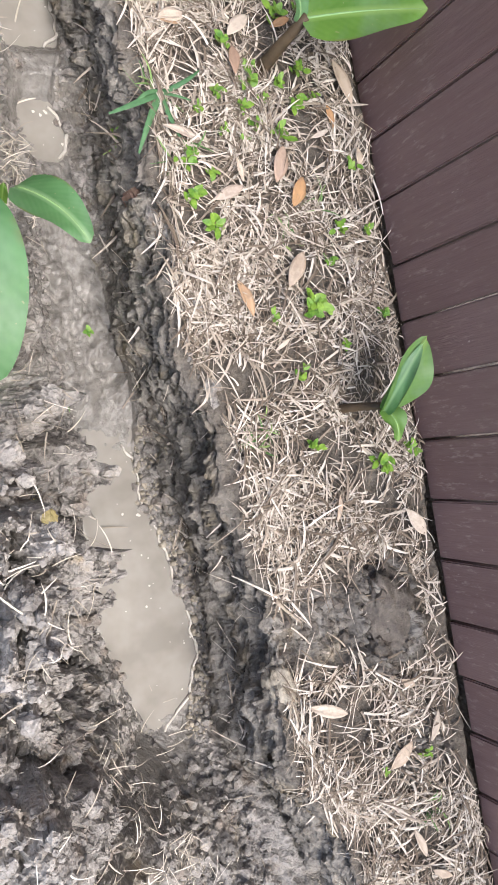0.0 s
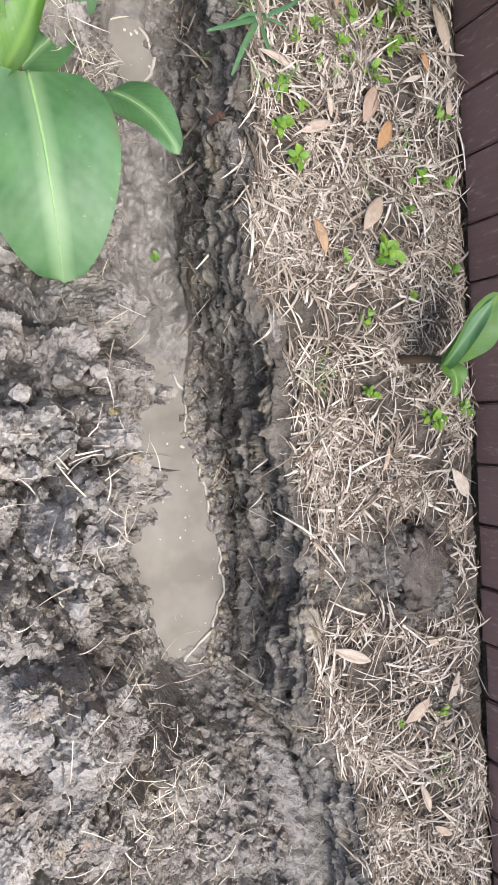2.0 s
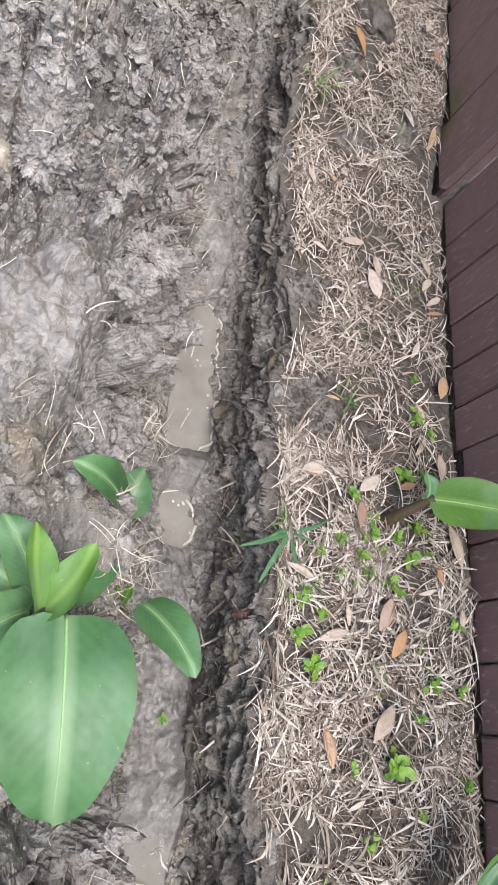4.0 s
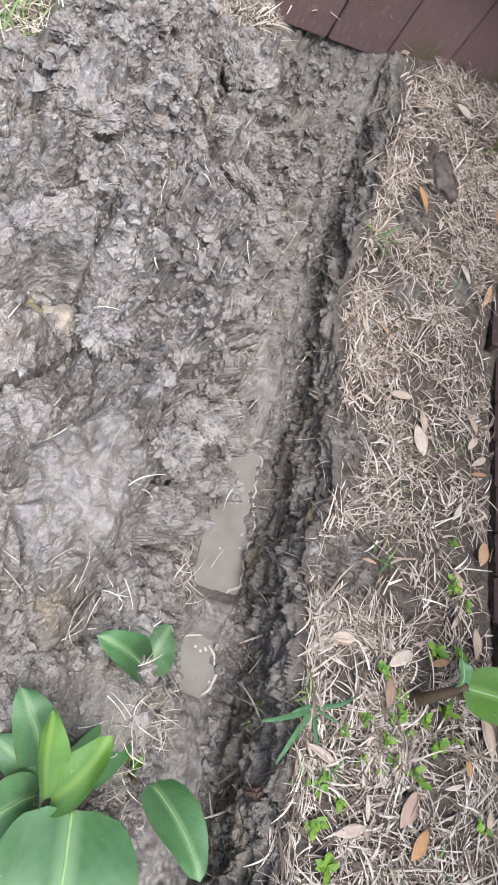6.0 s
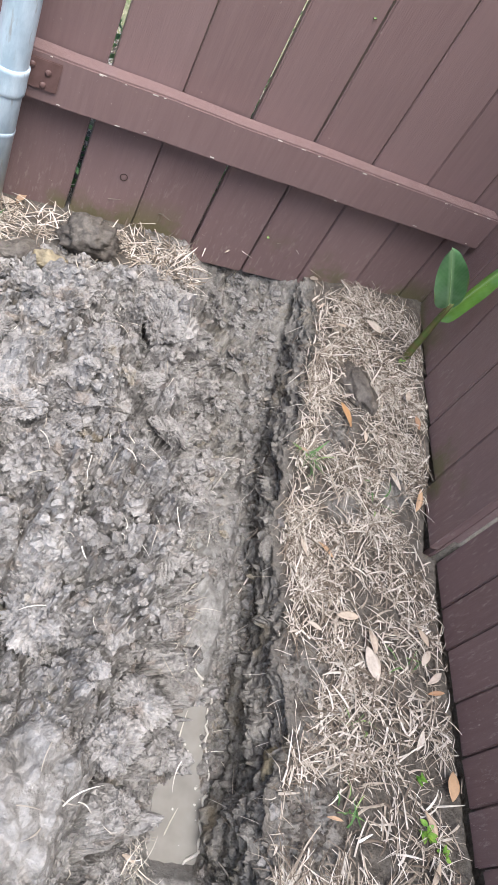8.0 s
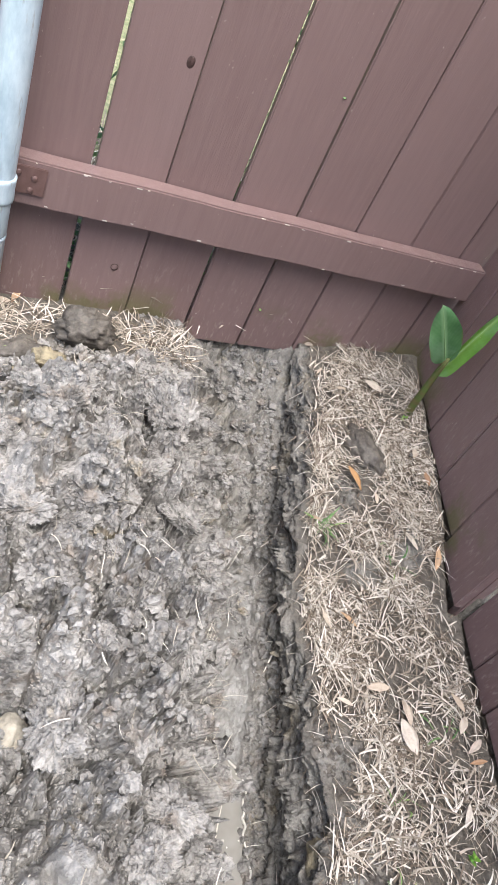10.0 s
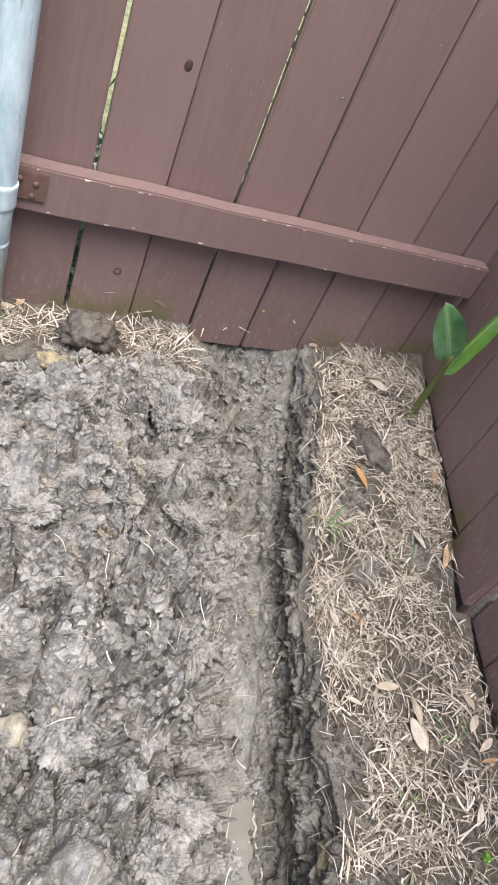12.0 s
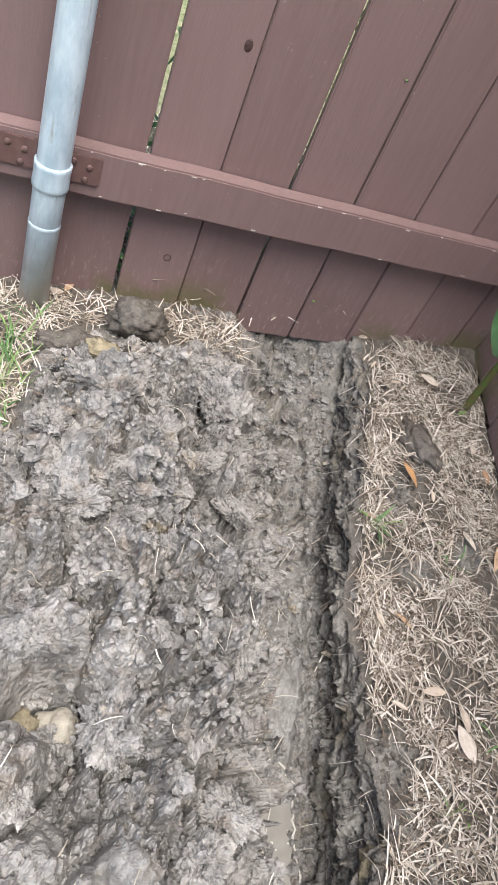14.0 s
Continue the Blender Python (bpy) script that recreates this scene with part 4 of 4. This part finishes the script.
tagged(new("shrub_leaves", mesh_of("shrub_leaves", verts, faces, GREEN_BLADE)), "dark green shrub leaves seen through the fence's gaps", "shrub", kind="stuff")

verts, faces = [], []
for _ in range(1500):
    x, y = rng.uniform(-0.75, -0.25), rng.uniform(0.9, 1.36)
    if x > -0.275 + rng.gauss(0, 0.008):
        continue
    a = rng.uniform(0, 6.28)
    strand(verts, faces, Vector((x, y, ground_z(x, y))), Vector((math.cos(a) * .6, math.sin(a) * .6, rng.uniform(.4, 1))).normalized(), rng.uniform(0.03, 0.07), rng.uniform(0.0018, 0.0035), rng.uniform(0, 0.006), rng.gauss(0, 0.014), 4)
for cx, cy, n, size in ((.390, .350, 9, .045), (.405, 1.200, 16, .055), (.40, .27, 5, .05), (.62, .86, 6, .05), (.50, .60, 8, .035), (.56, 1.17, 6, .045), (-.30, 1.41, 5, .075), (.60, .20, 6, .04), (.45, -.10, 14, .035), (.55, .16, 10, .03), (.62, -.68, 12, .035), (.26, .02, 4, .05), (.52, .73, 8, .03)):
    for _ in range(n):
        a = rng.uniform(0, 6.28)
        x, y = cx + rng.gauss(0, .010), cy + rng.gauss(0, .012)
        strand(verts, faces, Vector((x, y, ground_z(x, y))), Vector((math.cos(a), math.sin(a), rng.uniform(.2, .8))).normalized(), size * rng.uniform(.5, 1.1), rng.uniform(0.0018, 0.004) * (1.7 if size > .08 else 1), rng.uniform(0, 0.012), rng.gauss(0, 0.014), 5)
for dx, dy, dz, n_len, w in ((-1, .1, .3, .05, .005), (.5, .8, .6, .05, .003), (.2, -.9, .5, .05, .003)):
    strand(verts, faces, Vector((.405, 1.20, ground_z(.405, 1.20) + .004)), Vector((dx, dy, dz)).normalized(), n_len, w, .008, .004, 8)
tagged(new("green_grass", mesh_of("green_grass", verts, faces, GREEN_BLADE)), "thin tufts of fresh green grass", "grass", kind="stuff")

verts, faces = [], []
for dx, dy, dz, n_len, w in ((-.85, -.5, .05, .085, .0085), (-.6, -.8, -.05, .09, .009), (-.95, -.1, .1, .045, .006), (-.2, -1, .05, .07, .008), (.9, .1, .2, .055, .007), (.6, -.6, .2, .035, .005)):
    strand(verts, faces, Vector((.398, .352, ground_z(.402, .352) + .006)), Vector((dx, dy, dz)).normalized(), n_len, w, .012, rng.gauss(0, .02), 8)
tagged(new("grass_tuft", mesh_of("grass_tuft", verts, faces, BROAD_BLADE)), "tuft of broad dark green grass blades at the trench edge", "grass")

verts, faces = [], []
patches = ((.20, .29, .030, .035, 170), (.165, .25, .025, .03, 110), (.215, .53, .015, .035, 120), (.17, -.22, .05, .06, 70), (.10, -.24, .05, .06, 40), (.19, -.55, .05, .06, 60), (.12, -.42, .06, .10, 60), (.26, -.64, .05, .06, 120), (.10, -.70, .10, .10, 110), (.225, .90, .015, .09, 140), (.22, 1.10, .03, .08, 60),
           (.05, .39, .06, .03, 30), (-.02, 1.0, .10, .20, 60), (.05, .70, .10, .25, 70), (.03, -.15, .09, .35, 80), (.30, -.75, .08, .10, 60), (.18, -.03, .03, .04, 25), (.37, .2, .02, .8, 25), (.0, 1.3, .12, .08, 40))
for cx, cy, sx, sy, n in patches:
    for _ in range(n):
        x, y = rng.gauss(cx, sx), rng.gauss(cy, sy)
        a = rng.uniform(0, 6.28)
        strand(verts, faces, Vector((x, y, ground_z(x, y) + 0.003)), Vector((math.cos(a), math.sin(a), rng.uniform(-.1, .3))).normalized(), rng.uniform(0.008, 0.042), rng.uniform(0.0007, 0.0017), rng.uniform(0, 0.005), rng.gauss(0, 0.010), 6, follow=1.0)
for x, y, a, size in ((.285, -.125, 0.1, .036), (.278, -.205, -0.05, .040), (.272, -.19, 2.6, .03), (.26, .44, .4, .05), (.285, .56, 1.3, .05), (.29, .70, 1.5, .06)):
    strand(verts, faces, Vector((x, y, -.2445)), Vector((math.cos(a), math.sin(a), .0)), size, .0026, .004, .006, 7)
tagged(new("root_fibres", mesh_of("root_fibres", verts, faces, ROOT)), "pale roots and straw scattered over the mud", "roots", kind="stuff")


# ---- fallen leaves ----
def dry_leaf_mesh(seed, slim):
    r = random.Random(seed)
    n, m = 12, 5
    verts, faces = [], []
    cup, twist, arch = r.uniform(.1, .5), r.uniform(-.5, .5), r.uniform(.04, .16)
    for i in range(n):
        t = i / (n - 1)
        w = slim * (math.sin(math.pi * (t * .96 + .02)) ** .85) * .5
        for j in range(m):
            s = 2 * j / (m - 1) - 1
            a = twist * (t - .5)
            verts.append((t - .5, s * w * math.cos(a), arch * 4 * t * (1 - t) * .5 + abs(s) * w * cup + s * w * math.sin(a) + .012 * r.uniform(-1, 1)))
    for i in range(n - 1):
        for j in range(m - 1):
            k = i * m + j
            faces.append((k, k + 1, k + m + 1, k + m))
    top = len(verts)
    verts += [(x, y, z - .012) for x, y, z in verts]
    faces += [tuple(reversed([v + top for v in f])) for f in faces]
    ring = [j for j in range(m)] + [i * m + m - 1 for i in range(1, n)] + [(n - 1) * m + j for j in range(m - 2, -1, -1)] + [i * m for i in range(n - 2, 0, -1)]
    faces += [(ring[i], ring[i - 1], ring[i - 1] + top, ring[i] + top) for i in range(len(ring))]
    return mesh_of("dry_leaf", verts, faces, DRY)


LEAF_MESHES = [dry_leaf_mesh(i, (.30, .38, .26, .45, .34, .22)[i]) for i in range(6)]
FALLEN = ((.456, .077, 100, .058), (.542, .110, 55, .062), (.409, .295, 160, .055), (.543, .253, 70, .055), (.636, .319, 100, .035), (.611, .292, 20, .036), (.476, -.487, 155, .062), (.610, -.491, 140, .036),
          (.641, -.563, 50, .05), (.578, -.586, 35, .052), (.672, -.27, 125, .062), (.544, -.222, 75, .04), (.586, -.719, 100, .045), (.612, -.773, 150, .035), (.671, .373, 105, .075), (.432, .456, 10, .045),
          (.412, 1.020, 120, .045), (.458, 1.028, 145, .042), (.552, .874, 95, .055), (.504, .910, 5, .045), (.430, .448, 5, .036), (.522, .446, 40, .05), (.504, .395, 80, .05), (.461, .580, 175, .028), (.629, .596, 110, .045),
          (.656, .865, 60, .04), (.668, .804, 10, .035), (.680, .659, 80, .05), (.467, 1.312, 130, .060), (.593, 1.212, 120, .055), (.648, 1.181, 85, .055), (.196, .507, 160, .022), (.353, 1.425, 5, .035), (.538, 1.603, 160, .05),
          (.380, 1.692, 140, .035), (.382, 1.205, 150, .035), (.190, 1.306, 80, .045), (.515, 1.280, 100, .026), (.435, .873, 165, .035), (.545, .83, 110, .065), (.66, .50, 95, .055), (.50, .01, 30, .03), (.627, .72, 70, .04),
          (.59, .455, 20, .035), (.45, 1.56, 20, .035), (.615, 1.42, 70, .04), (.64, 1.36, 100, .04), (.40, 1.60, 60, .03), (.668, .83, 40, .045), (.655, .905, 130, .04), (.48, .245, 100, .035), (.565, .215, 60, .05),
          (.46, .215, 20, .05), (.07, -.56, 40, .04), (.09, .66, 150, .02), (.67, .26, 95, .03), (.62, .53, 60, .045), (-.285, 1.50, 30, .05), (-.26, 1.53, 80, .045))
for i, (x, y, turn, size) in enumerate(FALLEN):
    z = ground_z(x, y) + (0.016 if x > .38 else 0.004)
    size *= 0.92
    q = Vector((0, 0, 1)).rotation_difference(slope_at(x, y)).to_matrix().to_4x4()
    leaf = put("dead_leaf", LEAF_MESHES[i % 6], None, "dry tan fallen leaf lying on dead grass" if x > .38 or x < -.2 else "dry brown fallen leaf lying on the mud", Matrix.Translation((x, y, z)) @ q @ pose(0, 0, 0, rng.uniform(-9, 9), rng.uniform(-9, 9), turn) @ Matrix.Diagonal((size, size, size, 1)))
    tagged(leaf, category="leaf", group="fallen leaves")


# ---- weed seedlings ----
def weed_leaf_mesh(seed):
    r = random.Random(seed)
    verts, faces = [], []
    n, m = 7, 5
    for i in range(n):
        t = i / (n - 1)
        w = .30 * math.sin(math.pi * min(1, t ** .8 * .97 + .03)) ** .7
        for j in range(m):
            s = 2 * j / (m - 1) - 1
            verts.append((t, s * w, .22 * t * (1 - t) + .10 * abs(s) * w + r.uniform(-.01, .01)))
    for i in range(n - 1):
        for j in range(m - 1):
            k = i * m + j
            faces.append((k, k + 1, k + m + 1, k + m))
    return mesh_of("weed_leaf", verts, faces, WEED)


WEED_LEAVES = [weed_leaf_mesh(i) for i in range(3)]
WEEDS = ((.520, .368, 9, .9), (.604, .390, 8, .8), (.590, .342, 7, .9), (.505, .334, 6, .8), (.521, .309, 5, .8), (.554, .295, 7, .9), (.408, .212, 8, .9), (.428, .172, 7, 1.0), (.624, .163, 7, .9), (.560, .057, 13, 1.2), (.673, .040, 6, .8),
         (.673, .162, 5, .7), (.524, -.032, 6, .8), (.623, -.173, 10, 1.1), (.681, -.160, 6, .8), (.530, -.133, 6, .7), (.419, .269, 8, .8), (.375, .350, 9, .9), (.307, .091, 4, .6), (.620, .583, 8, .9), (.584, .471, 8, .9), (.630, .474, 8, .9),
         (.495, .423, 7, .8), (.411, .258, 6, .8), (.18, .245, 4, .7), (.66, .255, 4, .9), (.60, .00, 5, .7), (.62, .66, 4, .6), (.55, -.60, 4, .6), (.62, -.60, 4, .6), (.61, 1.53, 4, .6), (.475, .355, 6, .7), (.445, .245, 5, .7), (.54, .345, 4, .6), (.57, .37, 5, .7), (.50, .29, 4, .6), (.47, .30, 4, .6), (.53, .395, 5, .7), (.62, .35, 4, .6), (.44, .33, 5, .6), (.60, .12, 4, .6), (.50, .05, 4, .6), (.65, .56, 4, .6))
for x, y, n, size in WEEDS:
    z = ground_z(x, y)
    weed = tagged(new("weed_seedling"), "small bright green weed seedling among dead grass", "weed", "weed seedlings")
    weed.location = (x, y, z)
    size *= 1.15
    n += 3
    h = 0.020 * size
    v, f = tube([(0, 0, -.004), (.001, .001, h * .5), (0, .002, h)], [.0012, .001, .0006], 6)
    put("stem", mesh_of("stem", v, f, STEM), weed)
    for k in range(n):
        a = 137.5 * k + rng.uniform(-20, 20)
        s = size * rng.uniform(.010, .017)
        put("leaf", WEED_LEAVES[k % 3], weed, "", Matrix.Translation((0, 0, h * (0.35 + .65 * k / n))) @ pose(rng.gauss(0, .004) * size, rng.gauss(0, .004) * size, 0, rng.uniform(-15, 15), rng.uniform(-45, 5), a) @ Matrix.Diagonal((s, s, s, 1)))


# ---- stones and clods ----
def lump(name, x, y, rx, ry, rz, material, label, category, turn=0, seed=1, sink=0.4, z=None, rough=1.0):
    bm = bmesh.new()
    bmesh.ops.create_icosphere(bm, subdivisions=4, radius=1)
    for v in bm.verts:
        d = v.co.normalized()
        k = 0.9 + 0.35 * noise.noise(d * 1.6 + Vector((seed, 0, 0))) + rough * 0.35 * abs(noise.noise(d * 3.6 + Vector((0, seed, 0)))) + rough * 0.28 * abs(noise.noise(d * 8 + Vector((0, 0, seed)))) + rough * 0.1 * noise.noise(d * 17 + Vector((seed, 0, seed)))
        v.co = Vector((d.x * rx, d.y * ry, d.z * rz)) * k
    me = bpy.data.meshes.new(name)
    bm.to_mesh(me)
    bm.free()
    me.materials.append(material)
    me.shade_smooth()
    base = ground_z(x, y) if z is None else z
    return tagged(put(name, me, None, label, pose(x, y, base + rz * (1 - 2 * sink), 0, 0, turn)), category=category)


lump("stone", -.085, .680, .028, .024, .024, STONE, "pale yellowish stone lodged in the mud heap", "stone", 20, 3, 0.5, .128, .3)
lump("clay_lump", -.122, .668, .018, .024, .012, OCHRE, "ochre yellow clay lump beside a stone", "clay lump", 0, 5, 0.7)
lump("clay_lump", .094, .594, .012, .011, .009, YELLOW, "small yellow clay lump on the mud", "clay lump", 0, 6, .5, .128)
lump("clay_lump", .134, -.141, .013, .018, .010, YELLOW, "yellow clay crumb on the mud heap", "clay lump", 30, 7, .45)
lump("mud_clod", .500, 1.405, .030, .058, .026, CLOD, "dark clod of mud on the dead grass", "mud clod", 28, 8)
lump("mud_clod", -.117, 1.449, .050, .034, .034, CLOD, "dark hollow mud clod at the heap's edge", "mud clod", 10, 9, .5, .088, 1.2)
lump("mud_clod", -.225, 1.36, .05, .022, .02, CLOD, "dark flat mud clod on the heap's edge", "mud clod", 25, 10)
lump("clay_lump", .392, .650, .016, .028, .016, OCHRE, "ochre clay lump in the trench bank", "clay lump", 0, 11, z=-.085)
lump("clay_lump", .428, -.446, .020, .036, .020, STONE, "pale clay lump at the trench bank's top", "clay lump", 10, 12, .5, z=-.032)
bm = box(.018, .030, .026, .004)
for v in bm.verts:
    v.co += Vector((noise.noise(v.co * 90), noise.noise(v.co * 90 + Vector((3, 0, 0))), 0)) * .003
frag = part("brick_fragment", bm, BRICK, None, "weathered red brick fragment stuck in the bank")
tagged(frag, category="brick").matrix_basis = pose(.352, .228, -.058, 8, 12, 20)


# ---- loose crumbs of soil on the heap and in the trench ----
def crumb_field(name, label, spots, seed, detail, sink, smooth=False, material=None):
    r = np.random.RandomState(seed)
    shapes = []
    for k in range(14):
        bm = bmesh.new()
        bmesh.ops.create_icosphere(bm, subdivisions=detail, radius=1)
        pts = []
        for v in bm.verts:
            d = v.co.normalized()
            k1, k2 = Vector((k * 5.3, 0, 0)), Vector((0, k * 3.7, 0))
            grow = 1 + .55 * noise.noise(d * 1.7 + k1) + .42 * abs(noise.noise(d * 3.4 + k2)) + .55 * abs(noise.noise(d * 6.5 + k1)) + .3 * noise.noise(d * 11 + k2) - .3
            pts.append(d * grow)
        tri = [[v.index for v in f.verts] for f in bm.faces]
        shapes.append((np.array([tuple(p) for p in pts]), np.array(tri)))
        bm.free()
    all_v, all_f, base = [], [], 0
    for x, y, size in spots:
        pts, tri = shapes[r.randint(14)]
        a, tip = r.uniform(0, 6.28), r.uniform(-.6, .6)
        c, sn, c2, s2 = math.cos(a), math.sin(a), math.cos(tip), math.sin(tip)
        p = pts * np.array([size * r.uniform(.8, 1.6), size * r.uniform(.8, 1.3), size * r.uniform(.6, 1.0)])
        p = np.stack([p[:, 0] * c2 - p[:, 2] * s2, p[:, 1], p[:, 0] * s2 + p[:, 2] * c2], 1)
        p = np.stack([p[:, 0] * c - p[:, 1] * sn + x, p[:, 0] * sn + p[:, 1] * c + y, p[:, 2] + ground_z(x, y) + size * sink], 1)
        all_v.append(p), all_f.append(tri + base)
        base += len(pts)
    v, f = np.concatenate(all_v), np.concatenate(all_f)
    tagged(new(name, mesh_of(name, v.tolist(), f.tolist(), material or MUD, smooth)), label, "soil", kind="stuff")


r2 = np.random.RandomState(5)


def on_soil(x, y):
    slab_here = ((x - .0) / .11) ** 2 + ((y - .50) / .12) ** 2 < 1
    return not (slab_here or x > float(floor_left(y)) - .004 or y > 1.46 + .18 * x or (x < -.25 and y > 1.05))


big, small = [], []
while len(big) < 1400:
    x, y = r2.uniform(-.27, .26), r2.uniform(-.95, 1.48)
    if on_soil(x, y) and noise.noise(Vector((x * 7, y * 7, 4))) > -.15:
        big.append((x, y, min(.020, .004 + .0038 * r2.pareto(2.0))))
for _ in range(260):
    big.append((r2.uniform(-.02, .20), r2.uniform(1.44, 1.61), min(.013, .004 + .003 * r2.pareto(2.2))))
while len(small) < 17000:
    x, y = r2.uniform(-.28, .27), r2.uniform(-.95, 1.5)
    if on_soil(x, y) and noise.noise(Vector((x * 9, y * 9, 1))) + .4 * noise.noise(Vector((x * 30, y * 30, 2))) > -.1:
        small.append((x, y, min(.009, .0018 + .0016 * r2.pareto(1.9))))
for _ in range(2000):
    y = r2.uniform(-.9, 1.6)
    small.append((float(floor_right(y)) + r2.uniform(.006, .05), y, min(.011, .002 + .0018 * r2.pareto(1.7))))
for _ in range(1100):
    y = r2.uniform(-.95, -.58)
    small.append((r2.uniform(.24, .40), y, min(.010, .002 + .0016 * r2.pareto(1.8))))
for _ in range(1000):
    y = r2.uniform(-.9, 1.6)
    small.append((float(floor_left(y)) + r2.normal() * .006 - .004, y, min(.008, .002 + .0014 * r2.pareto(1.8))))
for _ in range(420):
    y = r2.uniform(1.0, 1.68)
    big.append((r2.uniform(.16, .33), y, r2.uniform(.004, .013)))
dark = []
for bx, by_, sp in ((.595, -.385, .05), (.47, -.38, .05), (.43, .56, .04), (.42, .80, .04), (.45, 1.28, .04), (.36, 1.45, .05), (.46, .68, .05), (.62, -.60, .04)):
    for _ in range(190):
        dark.append((bx + r2.normal() * sp * .7, by_ + r2.normal() * sp, min(.008, .0018 + .0014 * r2.pareto(1.8))))
for _ in range(900):
    y = r2.uniform(-.9, 1.6)
    dark.append((float(bank_top(y)) + r2.uniform(-.002, .03), y, min(.007, .0016 + .0013 * r2.pareto(1.8))))
crumb_field("dark_crumbs", "dark moist crumbs of topsoil on bare turf", dark, 6, 1, .1, False, CLOD)
crumb_field("soil_clods", "torn wet clods of grey clay on the heap", big, 3, 3, -.3)
crumb_field("soil_crumbs", "loose grey crumbs of clay soil", small, 4, 1, .15)


def clay_clod_mesh(seed):
    bm = bmesh.new()
    bmesh.ops.create_icosphere(bm, subdivisions=5, radius=1)
    for v in bm.verts:
        d = v.co.normalized()
        a, b = Vector((seed * 3.1, 0, 0)), Vector((0, seed * 2.3, 0))
        k = 0.85 + 0.5 * noise.noise(d * 1.4 + a) + 0.36 * abs(noise.noise(d * 2.9 + b)) + 0.22 * abs(noise.noise(d * 6 + a)) + 0.18 * noise.noise(d * 13 + b) + 0.09 * noise.noise(d * 26 + a)
        v.co = d * k
    me = bpy.data.meshes.new("clay_clod")
    bm.to_mesh(me)
    bm.free()
    me.materials.append(MUD)
    return me


CLOD_MESHES = [clay_clod_mesh(i + 1) for i in range(6)]
placed = []
while len(placed) < 95:
    x, y, size = r2.uniform(-.25, .17), r2.uniform(-.60, 1.46), r2.uniform(.012, .020) + .016 * r2.uniform() ** 3
    if not on_soil(x, y) or x > float(floor_left(y)) - .085 or (abs(x - .05) < .13 and abs(y - .2) < .2) or any(math.hypot(x - a, y - b) < .75 * (size + c) for a, b, c in placed):
        continue
    placed.append((x, y, size))
    m = Matrix.Translation((x, y, ground_z(x, y) + size * .12)) @ pose(0, 0, 0, r2.uniform(-40, 40), r2.uniform(-40, 40), r2.uniform(0, 360)) @ Matrix.Diagonal((size * r2.uniform(1, 1.5), size, size * r2.uniform(.6, .9), 1))
    clod = put("clay_clod", CLOD_MESHES[len(placed) % 6], None, "torn clod of grey clay lying on the heap", m)
    tagged(clod, category="clay clod", group="clay clods on the heap")

lump("clay_lump", -.16, 1.260, .026, .020, .016, OCHRE, "yellowish clay lump on the mud heap", "clay lump", 10, 21, .35)
lump("clay_lump", -.215, 1.315, .020, .016, .014, OCHRE, "yellowish clay lump at the heap's edge", "clay lump", 40, 22, .35)

pale = []
for _ in range(900):
    y = r2.uniform(-.56, -.05)
    pale.append((float(floor_right(y)) + .006 + .040 * r2.uniform(0, 1) ** 1.5, y, min(.0055, .0014 + .0011 * r2.pareto(1.8))))
crumb_field("clay_crumbs", "pale tan clay crumbs along the puddle's shore", pale, 9, 1, .05, True, STONE)
lump("mud_clod", .603, -.392, .046, .074, .026, CLOD, "large dark wet mud clod on the dead grass", "mud clod", 6, 14, .48)
lump("mud_clod", .575, -.435, .018, .022, .016, CLOD, "dark mud clod broken off beside a larger one", "mud clod", 30, 15, .4)
